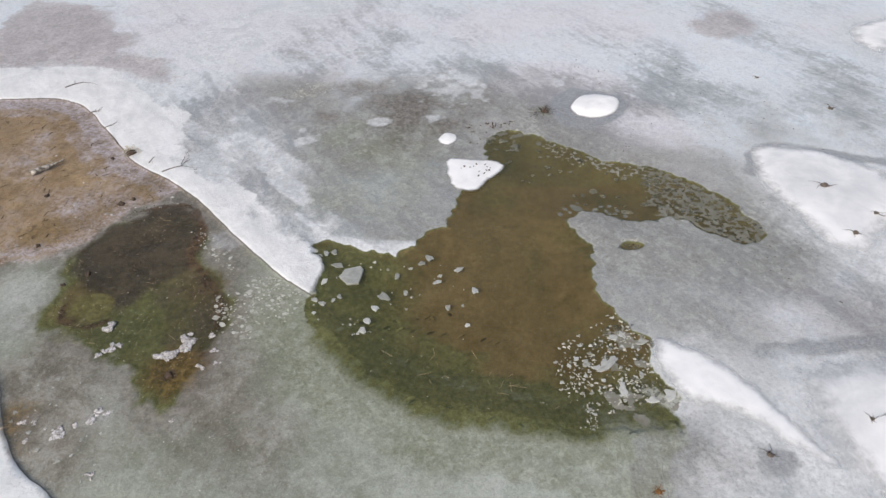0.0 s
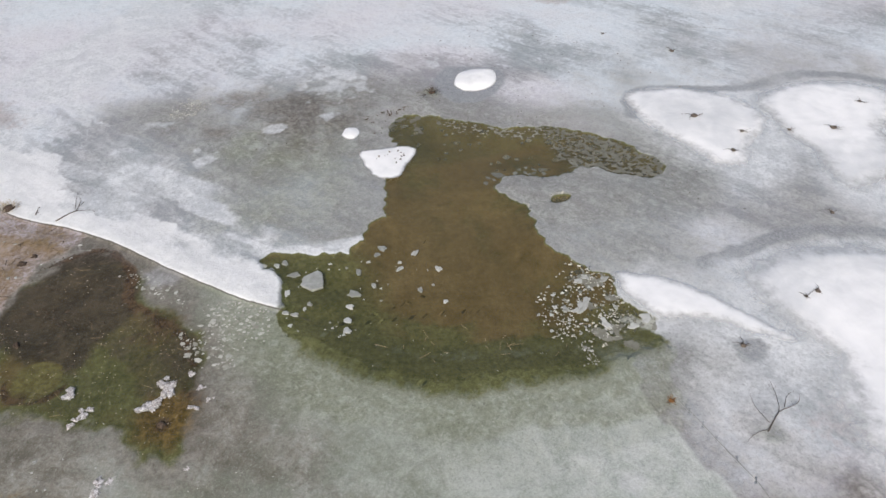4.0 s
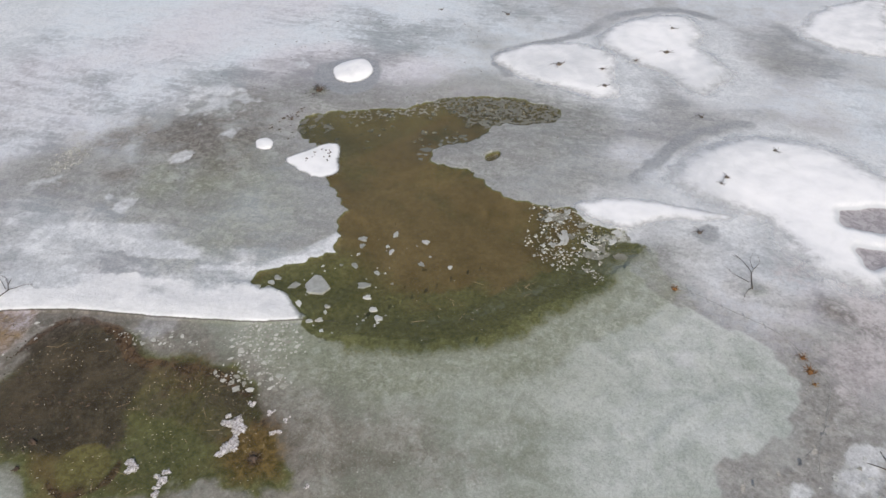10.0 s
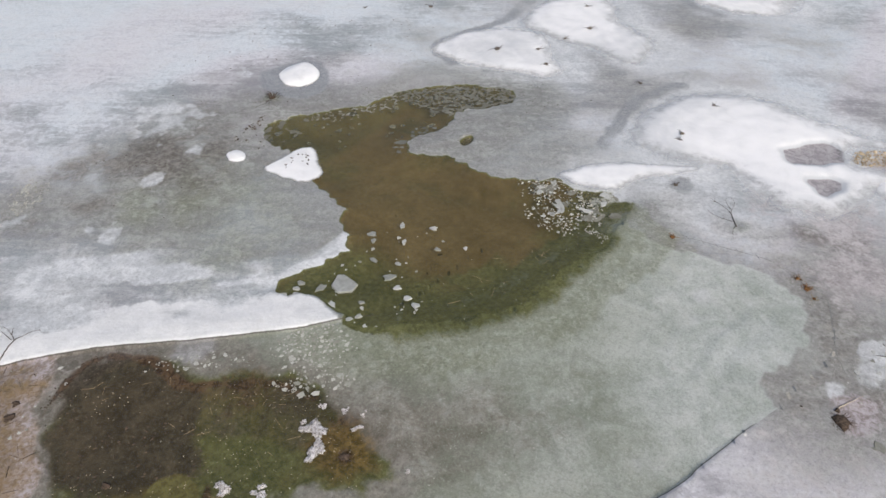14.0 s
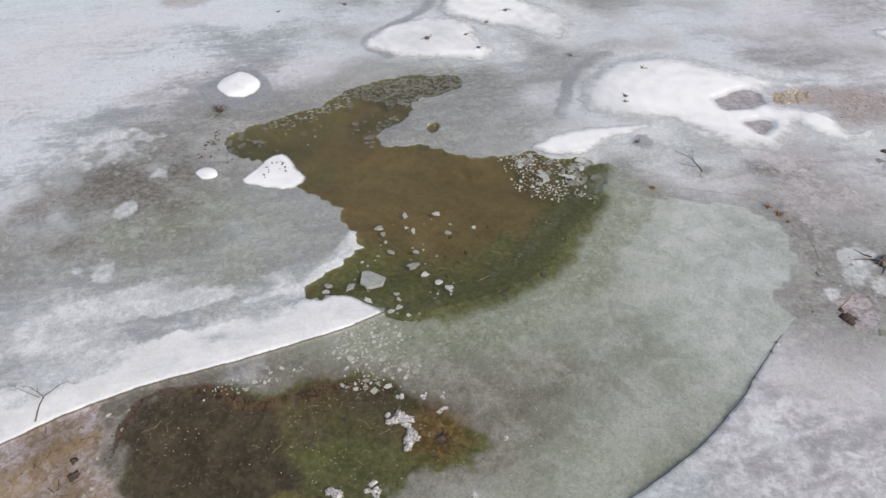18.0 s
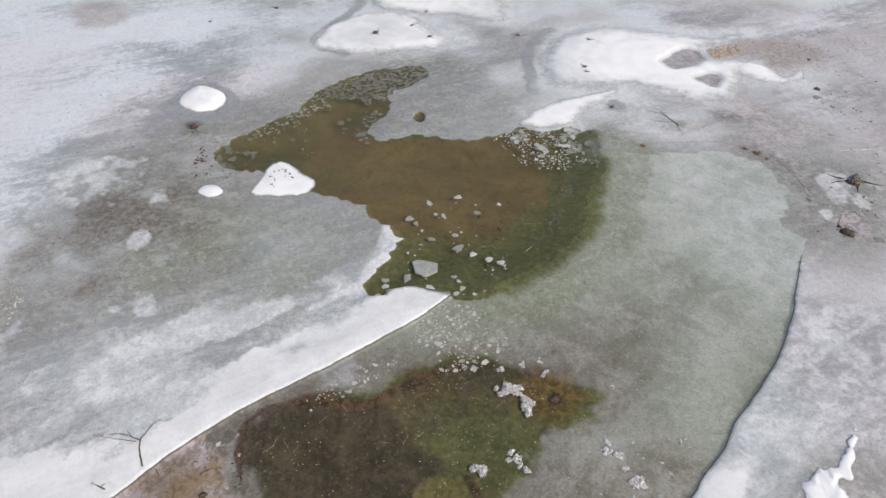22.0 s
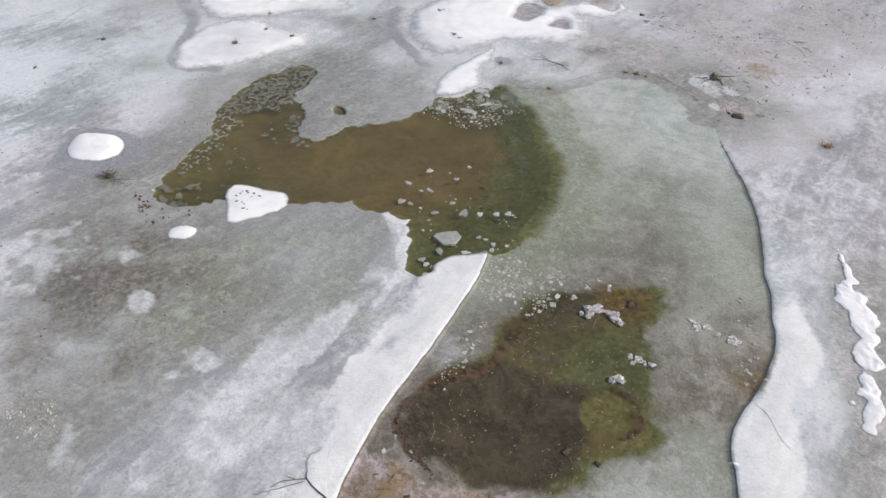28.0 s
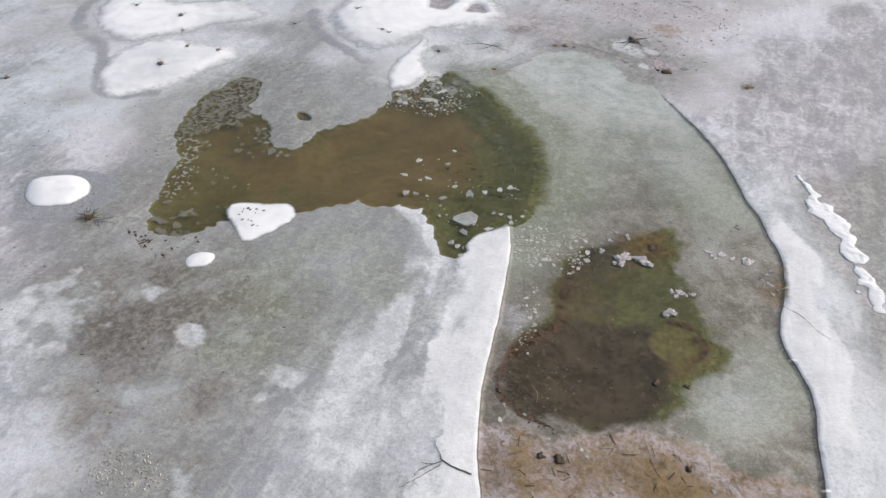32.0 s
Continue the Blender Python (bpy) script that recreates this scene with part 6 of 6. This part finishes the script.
scatter("ice_plate", PLATES, 50, [(-8.6, 21.6), (-10.2, 23.4), (-12.2, 25.6), (-12.5, 26.0), (-10.4, 22.6), (-8.6, 20.6)], 0.07, 0.25, None, "pale flake of broken ice frozen into the basin", "ice flake", "flakes frozen into the basin", 0.9, 0.03, seed=10)
scatter("ice_plate", CHIPS, 90, [(-0.6, 3.8), (2.6, 3.4), (6.8, 3.0), (11.0, 2.2), (13.5, 0.0), (9.0, -6.0), (3.0, -5.0), (0.0, 0.0)], 0.08, 0.45, None, "white scrap of frozen slush on brownish ice", "ice flake", "slush scraps on the dirty ice", 1.3, 0.03, seed=12)
scatter("ice_chip", CHIPS, 36, [(-13.8, 12.8), (-11.0, 11.0), (-9.0, 11.5), (-10.0, 13.5), (-13.0, 15.5), (-14.3, 14.2)], 0.05, 0.22, None, "white chip of ice on the low frozen basin", "ice chip", "chips on the low basin", 0.9, 0.03, seed=13)
scatter("ice_chip", CHIPS, 36, [(-12.0, 24.5), (-14.0, 26.2), (-18.5, 29.5), (-19.5, 25.0), (-17.0, 20.0), (-14.8, 19.5), (-15.3, 22.5)], 0.04, 0.2, None, "white chip of ice on frozen mud", "ice chip", "chips on the frozen mud", 0.9, 0.05, seed=14)

# ---- litter that nobody could count ----
def litter(name, pieces, label, material):
    """Many small stalks or crumbs in one mesh; pieces: (x, y, z, length, width, turn, rise)."""
    verts, faces = [], []
    for x, y, z, ln, w, a, rise in pieces:
        c, s = math.cos(a), math.sin(a)
        k = len(verts)
        for u, v, h in ((-0.5, -0.5, 0), (0.5, -0.5, rise), (0.5, 0.5, rise), (-0.5, 0.5, 0)):
            verts.append((x + c * u * ln - s * v * w, y + s * u * ln + c * v * w, z + h))
        for u, v in ((-0.4, 0.0), (0.4, 0.0)):
            verts.append((x + c * u * ln, y + s * u * ln, z + 0.6 * w + (rise if u > 0 else 0)))
        faces += [(k, k + 1, k + 5, k + 4), (k + 2, k + 3, k + 4, k + 5), (k + 1, k + 2, k + 5, k + 5), (k + 3, k, k + 4, k + 4)]
    me = bpy.data.meshes.new(name)
    me.from_pydata(verts, [], [tuple(dict.fromkeys(f)) for f in faces])
    me.materials.append(material)
    return tagged(new(name, me), label, name.replace("_", " "), kind="stuff")


def strewn(area, count, seed, ln, w, rise=0.0, dense=None, z=None):
    r = random.Random(seed)
    line = smooth_line(area, 0.5)
    lo, hi = line.min(0), line.max(0)
    xs = np.array([r.uniform(lo[0], hi[0]) for _ in range(count * 4)])
    ys = np.array([r.uniform(lo[1], hi[1]) for _ in range(count * 4)])
    keep = nearest(line, xs, ys)[0] < 0
    if dense:
        keep &= value_noise(xs / dense, ys / dense) > np.array([r.uniform(0.2, 0.8) for _ in xs])
    out = []
    for x, y in list(zip(xs[keep], ys[keep]))[:count]:
        out.append((float(x), float(y), (floor_at(x, y) + 0.012) if z is None else z, r.uniform(*ln), r.uniform(*w), r.uniform(0, 6.28), r.random() * rise))
    return out


litter("dry_stalks", strewn(BROWN, 420, 21, (0.1, 0.6), (0.008, 0.018), 0.08, 1.2), "thin dry grass stalks lying on brown frozen mud", STRAW)
litter("dark_stalks", strewn(BROWN, 260, 22, (0.08, 0.45), (0.01, 0.03), 0.05, 1.0), "dark rotten stalks and crumbs on brown frozen mud", CLOD)
litter("pond_litter", strewn(POND, 300, 23, (0.015, 0.05), (0.012, 0.024), 0.0, 1.1, WATER_LEVEL + 0.002), "pale specks floating on a shallow dark pond", PALE_STRAW)
litter("pond_twigs", strewn(POND, 26, 24, (0.15, 0.45), (0.01, 0.016), 0.02, 1.1, WATER_LEVEL + 0.002), "small sticks floating on a shallow dark pond", STRAW)
litter("mud_crumbs", strewn(DARK, 150, 25, (0.03, 0.12), (0.02, 0.05), 0.01, 0.8, WATER_LEVEL + 0.001), "dark crumbs of mud at the surface of a pond", CLOD)
seam_line = smooth_line(POND_SEAM, 0.3, closed=False)
litter("mud_crumbs", strewn([tuple(q) for q in seam_line + np.array([0.12, -0.10])] + [tuple(q) for q in seam_line[::-1] + np.array([-0.16, 0.16])], 420, 26, (0.03, 0.10), (0.02, 0.05), 0.03, 0.6), "dark brown crumbs along the pond's rim", CLOD)
litter("ice_specks", strewn(BASIN, 350, 27, (0.02, 0.06), (0.02, 0.04), 0.0, 2.0), "tiny white ice specks and feathers on green ice", CRUMB)
litter("ice_specks", strewn([(-5.8, 36.5), (-6.8, 34.8), (-8.7, 34.6), (-7.0, 37.2)], 170, 28, (0.03, 0.09), (0.025, 0.06), 0.0, 1.0), "small white ice scraps on dull grey ice", CRUMB)
litter("dirt_crumbs", strewn(DIRT_EAST, 420, 29, (0.03, 0.14), (0.02, 0.06), 0.02, 1.6), "brown crumbs of dirt on frozen ground", CLOD)
litter("yellow_grain", strewn([(17.5, 5.9), (18.6, 4.2), (17.7, 3.8), (16.6, 5.0), (16.3, 6.0)], 230, 30, (0.05, 0.13), (0.04, 0.08), 0.03, 0.7), "strewn heap of yellow grain on brown mud", GRAIN)
litter("shore_crumbs", strewn([(1.6, 29.6), (0.9, 31.2), (2.2, 31.9), (4.0, 32.0), (3.4, 31.4), (2.1, 30.9)], 90, 31, (0.04, 0.18), (0.03, 0.08), 0.02, 0.6), "dark crumbs of weed along the pool's shore", CLOD)
litter("shelf_crumbs", strewn([(-4.0, 36.0), (14.0, 40.0), (20.0, 20.0), (8.0, 19.0), (6.0, 30.0), (-8.0, 26.0)], 160, 32, (0.03, 0.12), (0.02, 0.05), 0.02, 3.0), "dark specks of weed scattered over grey ice", CLOD)
litter("ice_crumbs", strewn([(6.4, 18.2), (7.6, 16.9), (7.3, 15.6), (7.0, 14.4), (5.2, 13.7), (3.4, 14.6), (3.4, 16.0), (5.0, 17.2)], 330, 33, (0.03, 0.13), (0.02, 0.07), 0.0, 0.9, WATER_LEVEL + 0.003), "crumbs of grey-white ice floating in the pool's corner", CRUMB)
litter("snow_specks", strewn([(0.5, 28.2), (1.3, 28.2), (2.4, 27.8), (1.9, 26.9), (1.2, 26.3), (0.6, 26.9)], 16, 34, (0.04, 0.14), (0.03, 0.09), 0.01, 0.5, 0.034), "dark specks of weed on a patch of white snow", CLOD)
litter("pool_stalks", strewn([(1.0, 16.5), (5.0, 16.0), (5.5, 14.0), (2.0, 14.0), (-1.5, 15.2), (-2.5, 16.5)], 26, 35, (0.15, 0.55), (0.012, 0.02), 0.0, 1.0, WATER_LEVEL + 0.003), "thin dry stalks afloat on murky water", STRAW)
